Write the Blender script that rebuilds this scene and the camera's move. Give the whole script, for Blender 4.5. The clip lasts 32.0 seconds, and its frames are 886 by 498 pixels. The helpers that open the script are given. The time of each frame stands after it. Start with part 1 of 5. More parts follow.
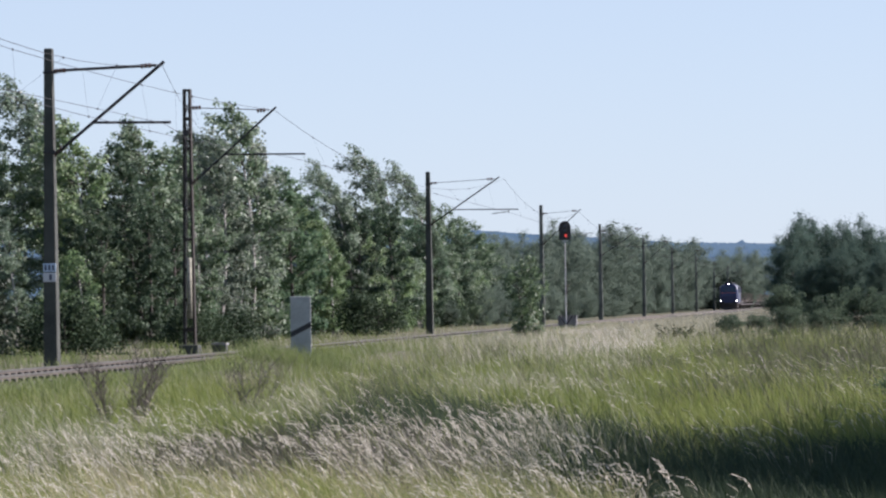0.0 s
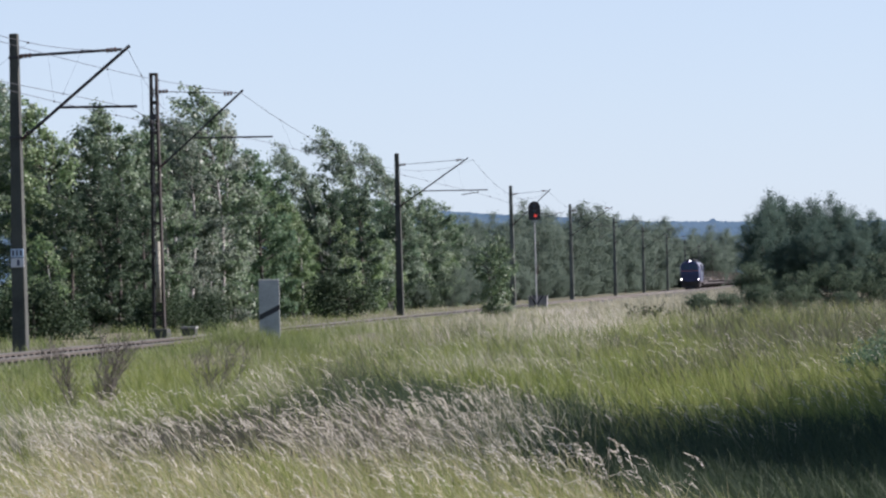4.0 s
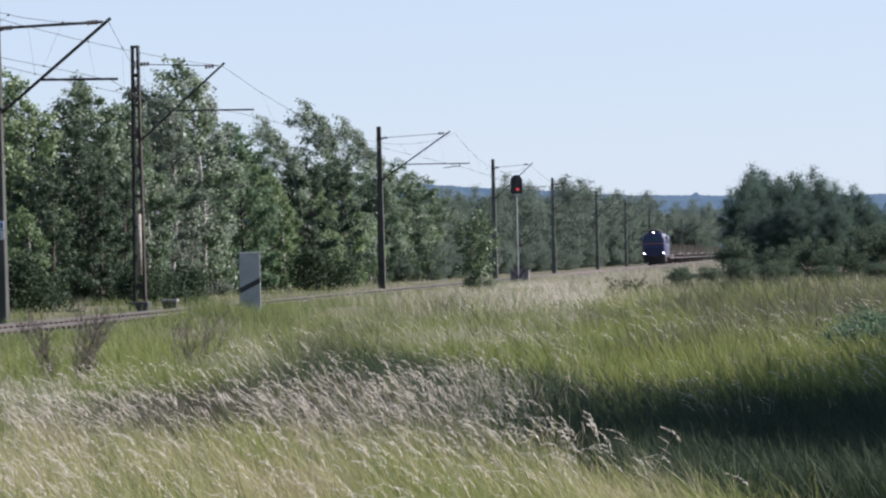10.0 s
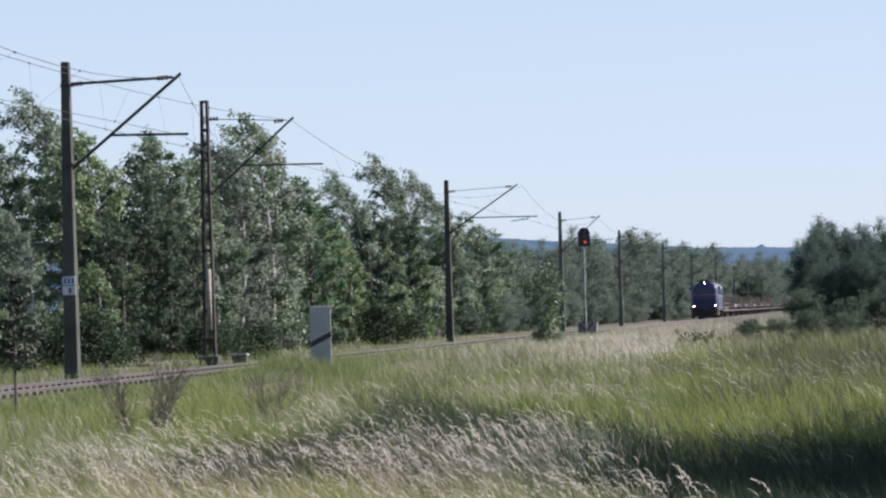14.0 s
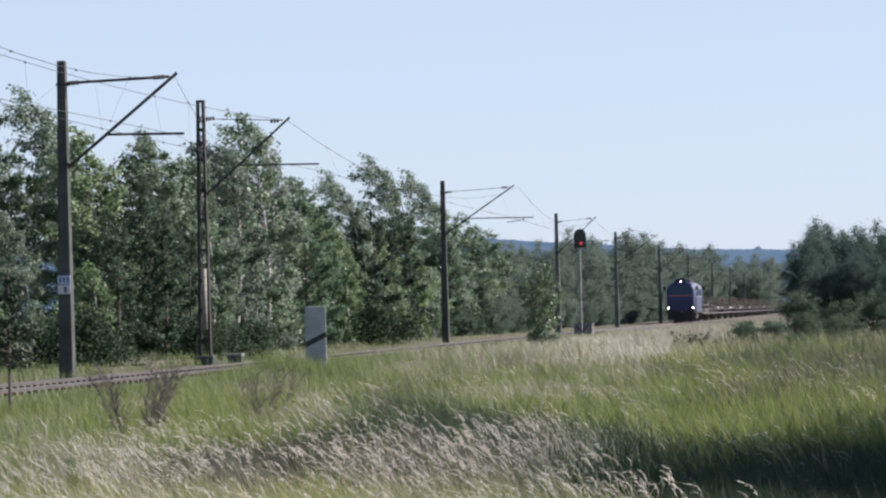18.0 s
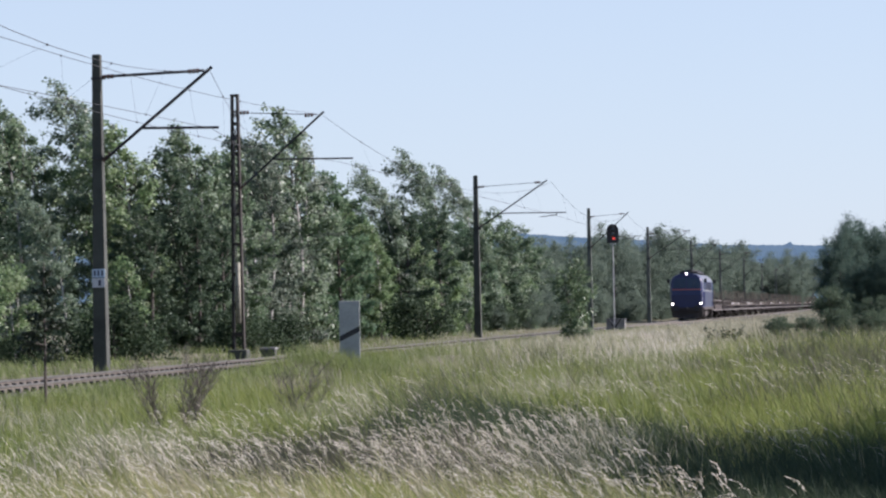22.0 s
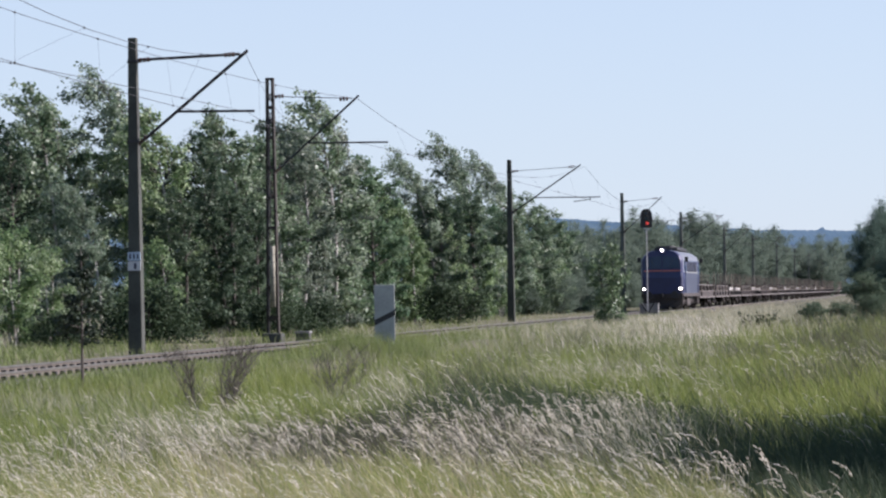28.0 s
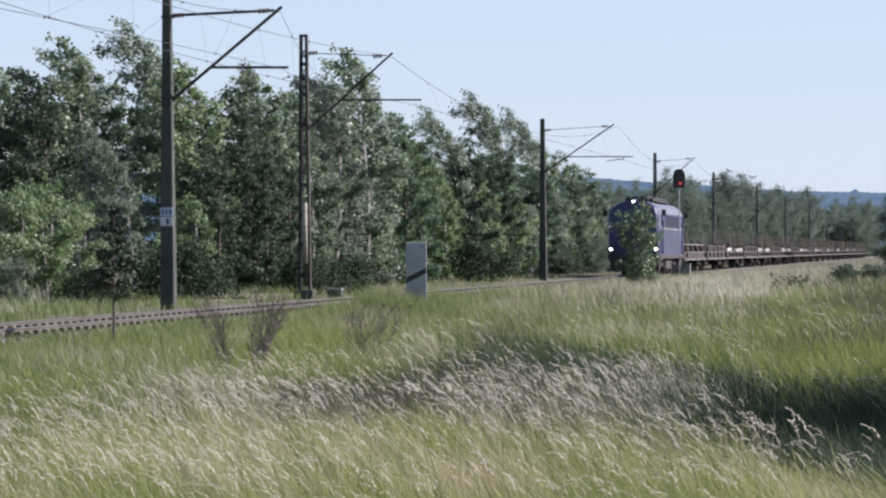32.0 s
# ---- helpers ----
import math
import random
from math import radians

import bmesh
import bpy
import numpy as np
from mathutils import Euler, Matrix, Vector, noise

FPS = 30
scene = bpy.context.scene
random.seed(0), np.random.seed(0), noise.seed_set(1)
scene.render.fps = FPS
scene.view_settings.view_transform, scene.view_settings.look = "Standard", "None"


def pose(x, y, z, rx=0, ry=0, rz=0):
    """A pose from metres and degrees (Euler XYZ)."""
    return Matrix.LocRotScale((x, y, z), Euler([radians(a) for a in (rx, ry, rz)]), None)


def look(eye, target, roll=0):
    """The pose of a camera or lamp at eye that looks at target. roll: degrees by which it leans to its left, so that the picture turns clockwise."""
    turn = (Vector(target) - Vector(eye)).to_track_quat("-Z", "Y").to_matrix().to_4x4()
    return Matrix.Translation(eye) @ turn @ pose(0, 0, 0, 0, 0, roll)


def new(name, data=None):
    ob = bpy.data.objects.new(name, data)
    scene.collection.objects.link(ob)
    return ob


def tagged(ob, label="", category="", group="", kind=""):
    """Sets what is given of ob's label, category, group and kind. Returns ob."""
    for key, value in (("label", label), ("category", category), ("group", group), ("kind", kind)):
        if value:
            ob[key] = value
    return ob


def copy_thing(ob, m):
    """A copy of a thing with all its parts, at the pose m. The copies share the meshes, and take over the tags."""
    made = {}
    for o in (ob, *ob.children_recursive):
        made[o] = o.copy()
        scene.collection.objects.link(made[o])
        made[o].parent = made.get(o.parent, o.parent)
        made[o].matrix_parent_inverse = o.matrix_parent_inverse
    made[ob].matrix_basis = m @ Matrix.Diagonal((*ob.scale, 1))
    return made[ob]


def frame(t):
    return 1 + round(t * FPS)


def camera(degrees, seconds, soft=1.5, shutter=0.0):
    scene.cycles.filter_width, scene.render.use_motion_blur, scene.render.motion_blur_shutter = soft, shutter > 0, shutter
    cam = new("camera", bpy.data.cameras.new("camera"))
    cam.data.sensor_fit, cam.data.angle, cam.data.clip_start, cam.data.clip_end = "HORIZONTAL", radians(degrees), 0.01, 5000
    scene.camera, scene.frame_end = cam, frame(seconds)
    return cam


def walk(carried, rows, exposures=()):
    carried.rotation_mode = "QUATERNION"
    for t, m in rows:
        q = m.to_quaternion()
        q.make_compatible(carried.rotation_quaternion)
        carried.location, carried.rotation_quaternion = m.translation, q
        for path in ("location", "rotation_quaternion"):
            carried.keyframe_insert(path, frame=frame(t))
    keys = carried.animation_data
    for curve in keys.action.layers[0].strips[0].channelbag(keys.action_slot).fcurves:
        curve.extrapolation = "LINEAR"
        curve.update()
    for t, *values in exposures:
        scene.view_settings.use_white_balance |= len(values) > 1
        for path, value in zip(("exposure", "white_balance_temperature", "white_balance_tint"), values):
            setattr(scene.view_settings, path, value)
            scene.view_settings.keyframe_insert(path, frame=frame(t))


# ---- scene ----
LENS = 14.887
EYE_Z = 1.41
cam = camera(LENS, 32.0, soft=2.3)

# seconds, sideways shift of the eye in metres, heading, tilt and roll in degrees
HAND = [
    (0, 0, 0, 0.953, -0.761), (0.5, 0.02, 0.056, 0.931, -0.913), (1, 0.006, -0.161, 1.019, -1.12),
    (1.5, 0.006, -0.406, 1.167, -0.89), (2, -0.006, -0.508, 1.219, -1.115), (2.5, 0.019, -0.111, 1.208, -1.05),
    (3, 0.046, 0.194, 0.991, -1.132), (3.5, 0.089, 0.248, 0.838, -1.381), (4, 0.095, 0.474, 0.627, -1.342),
    (4.5, 0.12, 0.604, 0.558, -1.248), (6.5, 0.113, 0.459, 0.534, -1.246), (7, 0.099, 0.421, 0.444, -1.143),
    (7.5, 0.145, 0.711, 0.268, -1.228), (8, 0.127, 0.786, 0.139, -1.021), (8.5, 0.146, 0.781, 0.337, -1.319),
    (9, 0.172, 1.143, 0.232, -1.356), (9.5, 0.167, 1.004, 0.311, -1.205), (10, 0.152, 0.752, 0.171, -1.219),
    (10.5, 0.145, 0.551, 0.274, -1.293), (11, 0.119, 0.371, 0.383, -1.442), (11.5, 0.091, 0.241, 0.629, -1.239),
    (12, 0.112, 0.234, 0.763, -1.278), (12.5, 0.077, 0.137, 0.975, -1.413), (13, 0.079, 0.172, 1.052, -1.508),
    (13.5, 0.046, -0.085, 1.114, -1.535), (14, 0.02, -0.329, 1.098, -1.493), (14.5, 0.061, 0.125, 0.825, -1.264),
    (16.5, 0.087, 0.046, 0.767, -1.509), (17, 0.015, -0.064, 1.01, -1.314), (17.5, 0.009, -0.121, 0.938, -1.296),
    (18, 0.052, -0.272, 1.108, -1.243), (18.5, 0.039, -0.519, 0.893, -1.106), (19, 0.029, -0.416, 0.988, -1.067),
    (19.5, -0.011, -0.668, 0.93, -1.296), (20, -0.049, -0.879, 0.932, -1.155), (20.5, 0.011, -0.985, 0.823, -1.336),
    (21, 0.041, -1.28, 0.936, -1.162), (21.5, 0.007, -0.778, 0.872, -1.137), (22, -0.027, -0.8, 1.029, -1.039),
    (22.5, -0.003, -0.744, 0.667, -0.889), (23, 0.003, -1.073, 0.46, -0.893), (23.5, -0.001, -1.047, 0.47, -1.141),
    (24, -0.017, -1.098, 0.511, -1.136), (24.5, -0.03, -1.011, 0.361, -0.926), (25, -0.008, -1.279, 0.185, -0.916),
    (25.5, -0.025, -1.179, 0.495, -1.049), (27.5, -0.101, -1.47, 0.976, -1.133), (28, -0.115, -1.342, 0.771, -0.861),
    (28.5, -0.121, -1.388, 0.584, -0.868), (29, -0.121, -1.91, 0.595, -0.885), (29.5, -0.052, -1.119, 0.303, -0.914),
    (30, -0.053, -1.407, 0.522, -0.836), (30.5, -0.064, -1.372, 0.481, -0.626), (31, -0.06, -1.546, 0.35, -0.528),
    (31.5, -0.067, -1.647, 0.099, -0.416), (32, -0.11, -1.895, 0.069, -0.317)]


def aim(shift, heading, tilt, roll):
    h, p = radians(heading), radians(tilt)
    eye = Vector((shift, 0.0, EYE_Z))
    way = Vector((math.sin(h) * math.cos(p), math.cos(h) * math.cos(p), math.sin(p)))
    return look(eye, eye + 100 * way, roll)


walk(cam, [(t, aim(*row)) for t, *row in HAND], exposures=[(0, 1.0, 6050, 26), (32, 1.0, 6050, 26)])

# ---- light ----
SUN_EL, SUN_AZ = 33.0, 84.0
world = bpy.data.worlds.new("sky")
scene.world = world
world.use_nodes = True
wn = world.node_tree
sky = wn.nodes.new("ShaderNodeTexSky")
sky.sky_type, sky.sun_disc = "NISHITA", False
sky.sun_elevation, sky.sun_rotation = radians(SUN_EL), radians(SUN_AZ)
sky.altitude, sky.air_density, sky.dust_density, sky.ozone_density = 150, 1.0, 0.15, 3.9
# summer haze that pales the sky towards the horizon
way, split, thin, haze = (wn.nodes.new("ShaderNode" + k) for k in ("TexCoord", "SeparateXYZ", "MapRange", "MixRGB"))
wn.links.new(way.outputs["Generated"], split.inputs[0])
wn.links.new(split.outputs[2], thin.inputs[0])
thin.inputs[2].default_value, thin.inputs[3].default_value, thin.inputs[4].default_value = 0.6, 0.78, 0.0
haze.inputs[2].default_value = (5.05, 6.2, 6.45, 1)
wn.links.new(thin.outputs[0], haze.inputs[0])
wn.links.new(sky.outputs[0], haze.inputs[1])
wn.links.new(haze.outputs[0], wn.nodes["Background"].inputs[0])
wn.nodes["Background"].inputs[1].default_value = 0.065
sun = new("sun", bpy.data.lights.new("sun", "SUN"))
sun.data.energy, sun.data.angle, sun.data.color = 5.0, radians(0.53), (1.0, 0.94, 0.84)
SUN_WAY = Vector((math.cos(radians(SUN_EL)) * math.sin(radians(SUN_AZ)), math.cos(radians(SUN_EL)) * math.cos(radians(SUN_AZ)), math.sin(radians(SUN_EL))))
sun.matrix_world = look((60, 60, 80), Vector((60, 60, 80)) - SUN_WAY)


# ---- materials ----
def surface(name, dark, light, rough=0.7, metal=0.0, grain=8.0, coarse=0.7, bump=0.15, by="OBJECT", coat=0.0, mix=0.35):
    """A node material: two tones mixed by fine grain and coarse stains, with a fine relief."""
    m = bpy.data.materials.new(name)
    m.use_nodes = True
    n, l = m.node_tree.nodes, m.node_tree.links
    p = n["Principled BSDF"]
    co = n.new("ShaderNodeTexCoord")
    fine, big = n.new("ShaderNodeTexNoise"), n.new("ShaderNodeTexNoise")
    fine.inputs["Scale"].default_value, fine.inputs["Detail"].default_value = grain, 5
    big.inputs["Scale"].default_value, big.inputs["Detail"].default_value = coarse, 3
    for t in (fine, big):
        l.new(co.outputs["Object"], t.inputs["Vector"])
    add = n.new("ShaderNodeMath")
    add.operation = "MULTIPLY_ADD"
    l.new(fine.outputs["Fac"], add.inputs[0])
    add.inputs[1].default_value = mix
    scale = n.new("ShaderNodeMath")
    scale.operation = "MULTIPLY"
    l.new(big.outputs["Fac"], scale.inputs[0])
    scale.inputs[1].default_value = 1 - mix
    l.new(scale.outputs[0], add.inputs[2])
    ramp = n.new("ShaderNodeValToRGB")
    ramp.color_ramp.elements[0].position, ramp.color_ramp.elements[1].position = 0.35, 0.65
    ramp.color_ramp.elements[0].color, ramp.color_ramp.elements[1].color = (*dark, 1), (*light, 1)
    l.new(add.outputs[0], ramp.inputs[0])
    l.new(ramp.outputs[0], p.inputs["Base Color"])
    p.inputs["Roughness"].default_value, p.inputs["Metallic"].default_value = rough, metal
    p.inputs["Coat Weight"].default_value = coat
    if bump:
        b = n.new("ShaderNodeBump")
        b.inputs["Strength"].default_value, b.inputs["Distance"].default_value = bump, 0.02
        l.new(fine.outputs["Fac"], b.inputs["Height"])
        l.new(b.outputs[0], p.inputs["Normal"])
    return m


def foliage(name, tones, through_light=0.35, rough=0.55, gloss=0.3, thing_random=0.25, clump=0.0, grain=1.1):
    """Leaves or blades: each piece takes a tone of its own, and lets light through."""
    m = bpy.data.materials.new(name)
    m.use_nodes = True
    n, l = m.node_tree.nodes, m.node_tree.links
    p = n["Principled BSDF"]
    geo, info = n.new("ShaderNodeNewGeometry"), n.new("ShaderNodeObjectInfo")
    mixr = n.new("ShaderNodeMath")
    mixr.operation = "MULTIPLY_ADD"
    l.new(info.outputs["Random"], mixr.inputs[0])
    mixr.inputs[1].default_value = thing_random
    part_of = n.new("ShaderNodeMath")
    part_of.operation = "MULTIPLY"
    l.new(geo.outputs["Random Per Island"], part_of.inputs[0])
    part_of.inputs[1].default_value = 1 - thing_random
    l.new(part_of.outputs[0], mixr.inputs[2])
    ramp = n.new("ShaderNodeValToRGB")
    for k, c in enumerate(tones):
        e = ramp.color_ramp.elements[k] if k < 2 else ramp.color_ramp.elements.new(0.5)
        e.color = (*c, 1)
    for k, e in enumerate(ramp.color_ramp.elements):
        e.position = k / (len(tones) - 1)
    for k, c in enumerate(tones):
        ramp.color_ramp.elements[k].color = (*c, 1)
    # sprays of leaves turned by the wind share a tone
    tex, where, lift = n.new("ShaderNodeTexNoise"), n.new("ShaderNodeTexCoord"), n.new("ShaderNodeMath")
    tex.inputs["Scale"].default_value, tex.inputs["Detail"].default_value = grain, 2.0
    l.new(where.outputs["Object"], tex.inputs["Vector"])
    lift.operation, lift.use_clamp = "MULTIPLY_ADD", True
    l.new(tex.outputs[0], lift.inputs[0])
    lift.inputs[1].default_value = clump
    shift = n.new("ShaderNodeMath")
    shift.operation = "SUBTRACT"
    l.new(mixr.outputs[0], shift.inputs[0])
    shift.inputs[1].default_value = clump * 0.5
    l.new(shift.outputs[0], lift.inputs[2])
    l.new(lift.outputs[0], ramp.inputs[0])
    l.new(ramp.outputs[0], p.inputs["Base Color"])
    p.inputs["Roughness"].default_value = rough
    p.inputs["Specular IOR Level"].default_value = gloss
    tr = n.new("ShaderNodeBsdfTranslucent")
    l.new(ramp.outputs[0], tr.inputs["Color"])
    mix = n.new("ShaderNodeMixShader")
    mix.inputs[0].default_value = through_light
    l.new(p.outputs[0], mix.inputs[1])
    l.new(tr.outputs[0], mix.inputs[2])
    l.new(mix.outputs[0], n["Material Output"].inputs["Surface"])
    return m


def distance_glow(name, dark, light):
    """The far ridge in one soft tone, its distance haze put into emitted colour."""
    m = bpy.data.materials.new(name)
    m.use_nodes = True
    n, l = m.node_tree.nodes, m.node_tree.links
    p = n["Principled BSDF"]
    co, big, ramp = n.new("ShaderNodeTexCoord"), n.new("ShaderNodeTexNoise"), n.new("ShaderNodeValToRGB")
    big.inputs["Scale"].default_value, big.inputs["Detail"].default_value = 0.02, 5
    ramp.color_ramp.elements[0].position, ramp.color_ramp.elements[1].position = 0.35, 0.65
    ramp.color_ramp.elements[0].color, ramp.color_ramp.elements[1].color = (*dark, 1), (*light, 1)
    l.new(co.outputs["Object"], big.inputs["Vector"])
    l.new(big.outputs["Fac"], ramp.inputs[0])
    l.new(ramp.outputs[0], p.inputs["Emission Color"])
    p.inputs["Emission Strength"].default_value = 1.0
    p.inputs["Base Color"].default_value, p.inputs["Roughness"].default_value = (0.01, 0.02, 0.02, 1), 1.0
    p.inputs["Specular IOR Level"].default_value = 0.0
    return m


def lamp_glow(name, colour, strength):
    m = bpy.data.materials.new(name)
    m.use_nodes = True
    p = m.node_tree.nodes["Principled BSDF"]
    p.inputs["Base Color"].default_value = (*colour, 1)
    p.inputs["Emission Color"].default_value = (*colour, 1)
    p.inputs["Emission Strength"].default_value = strength
    return m


CONCRETE = surface("weathered_concrete", (0.026, 0.0293, 0.024), (0.064, 0.0702, 0.0571), 0.9, grain=30, coarse=1.2)
LIT_CONCRETE = surface("lit_weathered_concrete", (0.055, 0.0616, 0.051), (0.12, 0.132, 0.1122), 0.9, grain=30, coarse=1.2)
WEIGHT_CONCRETE = surface("mossy_concrete", (0.15, 0.145, 0.11), (0.27, 0.26, 0.20), 0.9, grain=30, coarse=2)
PALE_CONCRETE = surface("pale_concrete", (0.14, 0.14, 0.135), (0.26, 0.26, 0.25), 0.9, grain=30, coarse=2)
RUSTY = surface("rusty_steel", (0.0185, 0.0165, 0.013), (0.046, 0.038, 0.029), 0.75, 0.3, grain=25)
STEEL_DARK = surface("dark_steel", (0.02, 0.02, 0.022), (0.06, 0.06, 0.06), 0.6, 0.6, grain=30)
GALVANISED = surface("galvanised_steel", (0.26, 0.265, 0.27), (0.42, 0.425, 0.43), 0.6, 0.2, grain=40)
RAIL_TOP = surface("worn_rail_steel", (0.11, 0.106, 0.09), (0.155, 0.15, 0.13), 0.5, 0.5, grain=20)
RAIL_SIDE = surface("rusty_rail", (0.085, 0.073, 0.058), (0.14, 0.122, 0.098), 0.85, grain=20)
BALLAST = surface("ballast_stone", (0.042, 0.042, 0.036), (0.10, 0.099, 0.085), 0.95, grain=14, coarse=2, bump=1.0, mix=0.7)
SLEEPER = surface("sleeper_concrete", (0.108, 0.102, 0.093), (0.18, 0.171, 0.156), 0.9, grain=25)
COPPER = surface("weathered_wire", (0.02, 0.022, 0.022), (0.045, 0.05, 0.05), 0.8, 0.0, bump=0)
PORCELAIN = surface("brown_porcelain", (0.05, 0.025, 0.015), (0.10, 0.05, 0.03), 0.25)
WHITE_PAINT = surface("dull_white_paint", (0.2369, 0.252, 0.2394), (0.3384, 0.36, 0.342), 0.7, grain=20, coarse=2)
PLATE_BLUE = surface("pale_blue_enamel", (0.30, 0.40, 0.50), (0.38, 0.48, 0.58), 0.4)
BLACK_PAINT = surface("black_paint", (0.010, 0.010, 0.012), (0.022, 0.022, 0.025), 0.55)
# paler, greyer blue for the sides, with sunlight put into the paint
SIDE_SUNLIT = surface("sunlit_blue_paint", (0.028, 0.036, 0.064), (0.050, 0.060, 0.094), 0.45, grain=6, coarse=0.6, bump=0.03)
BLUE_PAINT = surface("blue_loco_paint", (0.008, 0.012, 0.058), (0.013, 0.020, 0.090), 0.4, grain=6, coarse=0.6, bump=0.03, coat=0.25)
ROOF_PAINT = surface("grey_roof_paint", (0.085, 0.092, 0.104), (0.145, 0.152, 0.168), 0.42, grain=10, bump=0.05)
RED_PAINT = surface("red_stripe_paint", (0.42, 0.11, 0.07), (0.54, 0.16, 0.10), 0.4)
UNDER_PAINT = surface("sooty_underframe", (0.018, 0.015, 0.014), (0.06, 0.05, 0.045), 0.8, grain=20)
BROWN_WAGON = surface("oxide_brown_paint", (0.022, 0.017, 0.015), (0.052, 0.038, 0.033), 0.75, grain=12, coarse=1.0)
DUSTY_STEEL = surface("dusty_steel", (0.10, 0.092, 0.085), (0.19, 0.175, 0.162), 0.8, grain=25)
STAKE_WOOD = surface("weathered_stake_wood", (0.09, 0.076, 0.056), (0.22, 0.19, 0.145), 0.9, grain=25)
DECK_WOOD = surface("grey_deck_planks", (0.16, 0.13, 0.11), (0.30, 0.26, 0.22), 0.9, grain=14)
PALE_WOOD = surface("pale_sawn_timber", (0.46, 0.44, 0.40), (0.62, 0.60, 0.56), 0.8, grain=10)
# dark glass; the blue in its base colour stands in for reflected sky
GLASS_SKY_TINT = surface("window_glass_sky_tint", (0.022, 0.038, 0.060), (0.040, 0.062, 0.090), 0.08, bump=0)
LIGHT_WHITE = lamp_glow("lit_headlight", (1.0, 0.93, 0.88), 8.0)
LIGHT_RED = lamp_glow("lit_red_lens", (0.75, 0.08, 0.06), 0.3)
BARK_BIRCH = surface("birch_bark", (0.16, 0.15, 0.13), (0.55, 0.53, 0.49), 0.85, grain=6, coarse=2)
BARK_DARK = surface("dark_bark", (0.04, 0.035, 0.03), (0.10, 0.085, 0.07), 0.9, grain=10)
WEED_LEAF = foliage("dark_weed_leaves", [(0.05, 0.06, 0.035), (0.085, 0.10, 0.055), (0.12, 0.135, 0.08)], 0.35, 0.7, 0.2)
TWIG = surface("dry_twigs", (0.066, 0.060, 0.048), (0.13, 0.117, 0.095), 0.9)
LEAF_BIRCH = foliage("birch_leaves", [(0.056, 0.106, 0.054), (0.115, 0.176, 0.092), (0.19, 0.255, 0.152), (0.45, 0.52, 0.39)], 0.52, 0.45, 0.5, clump=1.3)
LEAF_PLUME = foliage("silvery_birch_leaves", [(0.072, 0.120, 0.074), (0.140, 0.200, 0.125), (0.215, 0.280, 0.190), (0.46, 0.53, 0.42)], 0.58, 0.45, 0.5, clump=1.2)
LEAF_GREY = foliage("grey_birch_leaves", [(0.058, 0.092, 0.062), (0.114, 0.155, 0.105), (0.19, 0.23, 0.165), (0.46, 0.51, 0.41)], 0.5, 0.45, 0.5, clump=1.0)
LEAF_FRESH = foliage("fresh_birch_leaves", [(0.060, 0.118, 0.045), (0.122, 0.198, 0.080), (0.195, 0.275, 0.125), (0.42, 0.50, 0.32)], 0.55, 0.45, 0.5, clump=1.1)
LEAF_ASPEN = foliage("green_aspen_leaves", [(0.050, 0.108, 0.062), (0.096, 0.165, 0.090), (0.160, 0.235, 0.130)], 0.6, 0.5, 0.4, clump=1.0)
# darkened further to stand in for shade between the trees
LEAF_DARK = foliage("dark_leaves", [(0.027, 0.053, 0.032), (0.058, 0.095, 0.054), (0.104, 0.148, 0.084)], 0.42, clump=1.2)
LEAF_SLIM = foliage("shining_leaves", [(0.055, 0.100, 0.048), (0.105, 0.165, 0.078), (0.170, 0.235, 0.120), (0.42, 0.48, 0.33)], 0.4, 0.4, 0.5, clump=0.5)
LEAF_CLUMP = foliage("dark_clump_leaves", [(0.050, 0.090, 0.070), (0.076, 0.120, 0.092), (0.108, 0.152, 0.114)], 0.58, 0.7, 0.12, clump=0.9)
# pale tones that put the air's haze into the distant trees' leaves
LEAF_HAZED = foliage("far_leaves_hazed", [(0.105, 0.145, 0.108), (0.135, 0.178, 0.134), (0.165, 0.210, 0.162)], 0.68, 0.7, 0.12, clump=0.6)
LEAF_BUSH = foliage("bush_leaves", [(0.050, 0.080, 0.052), (0.085, 0.122, 0.076), (0.122, 0.160, 0.102)], 0.48, 0.75, 0.1, clump=0.8, grain=2.0)
BUSH_DARK = foliage("dark_bush_leaves", [(0.018, 0.034, 0.018), (0.034, 0.056, 0.028), (0.055, 0.08, 0.038)], 0.3, 0.7, 0.15)
NEEDLES = foliage("dark_needles", [(0.014, 0.026, 0.015), (0.03, 0.045, 0.025), (0.05, 0.065, 0.035)], 0.15)
GRASS_PALE = foliage("dry_pale_grass", [(0.3068, 0.3193, 0.1212), (0.4484, 0.4243, 0.2059), (0.5432, 0.4845, 0.3145), (0.3546, 0.4029, 0.1212)], 0.42, 0.6, 0.2, 0.0)
GRASS_SEED = foliage("seed_heads", [(0.4894, 0.4508, 0.3326), (0.6909, 0.6399, 0.5156), (0.8637, 0.8144, 0.7152)], 0.45, 0.7, 0.2, 0.0)
GRASS_GREEN = foliage("green_grass", [(0.1101, 0.1613, 0.0438), (0.1652, 0.2126, 0.0681), (0.2271, 0.2493, 0.1265), (0.1789, 0.2346, 0.0584)], 0.42, 0.6, 0.2, 0.0)
GRASS_STRAW = foliage("straw_grass", [(0.272, 0.266, 0.165), (0.378, 0.368, 0.258), (0.455, 0.445, 0.335)], 0.42, 0.7, 0.2, 0.0)
WEED_BROWN = foliage("brown_weeds", [(0.074, 0.080, 0.048), (0.128, 0.126, 0.084), (0.108, 0.140, 0.058)], 0.3, 0.7, 0.2, 0.0)
SOIL = surface("meadow_soil", (0.06, 0.063, 0.024), (0.108, 0.099, 0.048), 0.95, grain=3, coarse=0.12, bump=0.6)
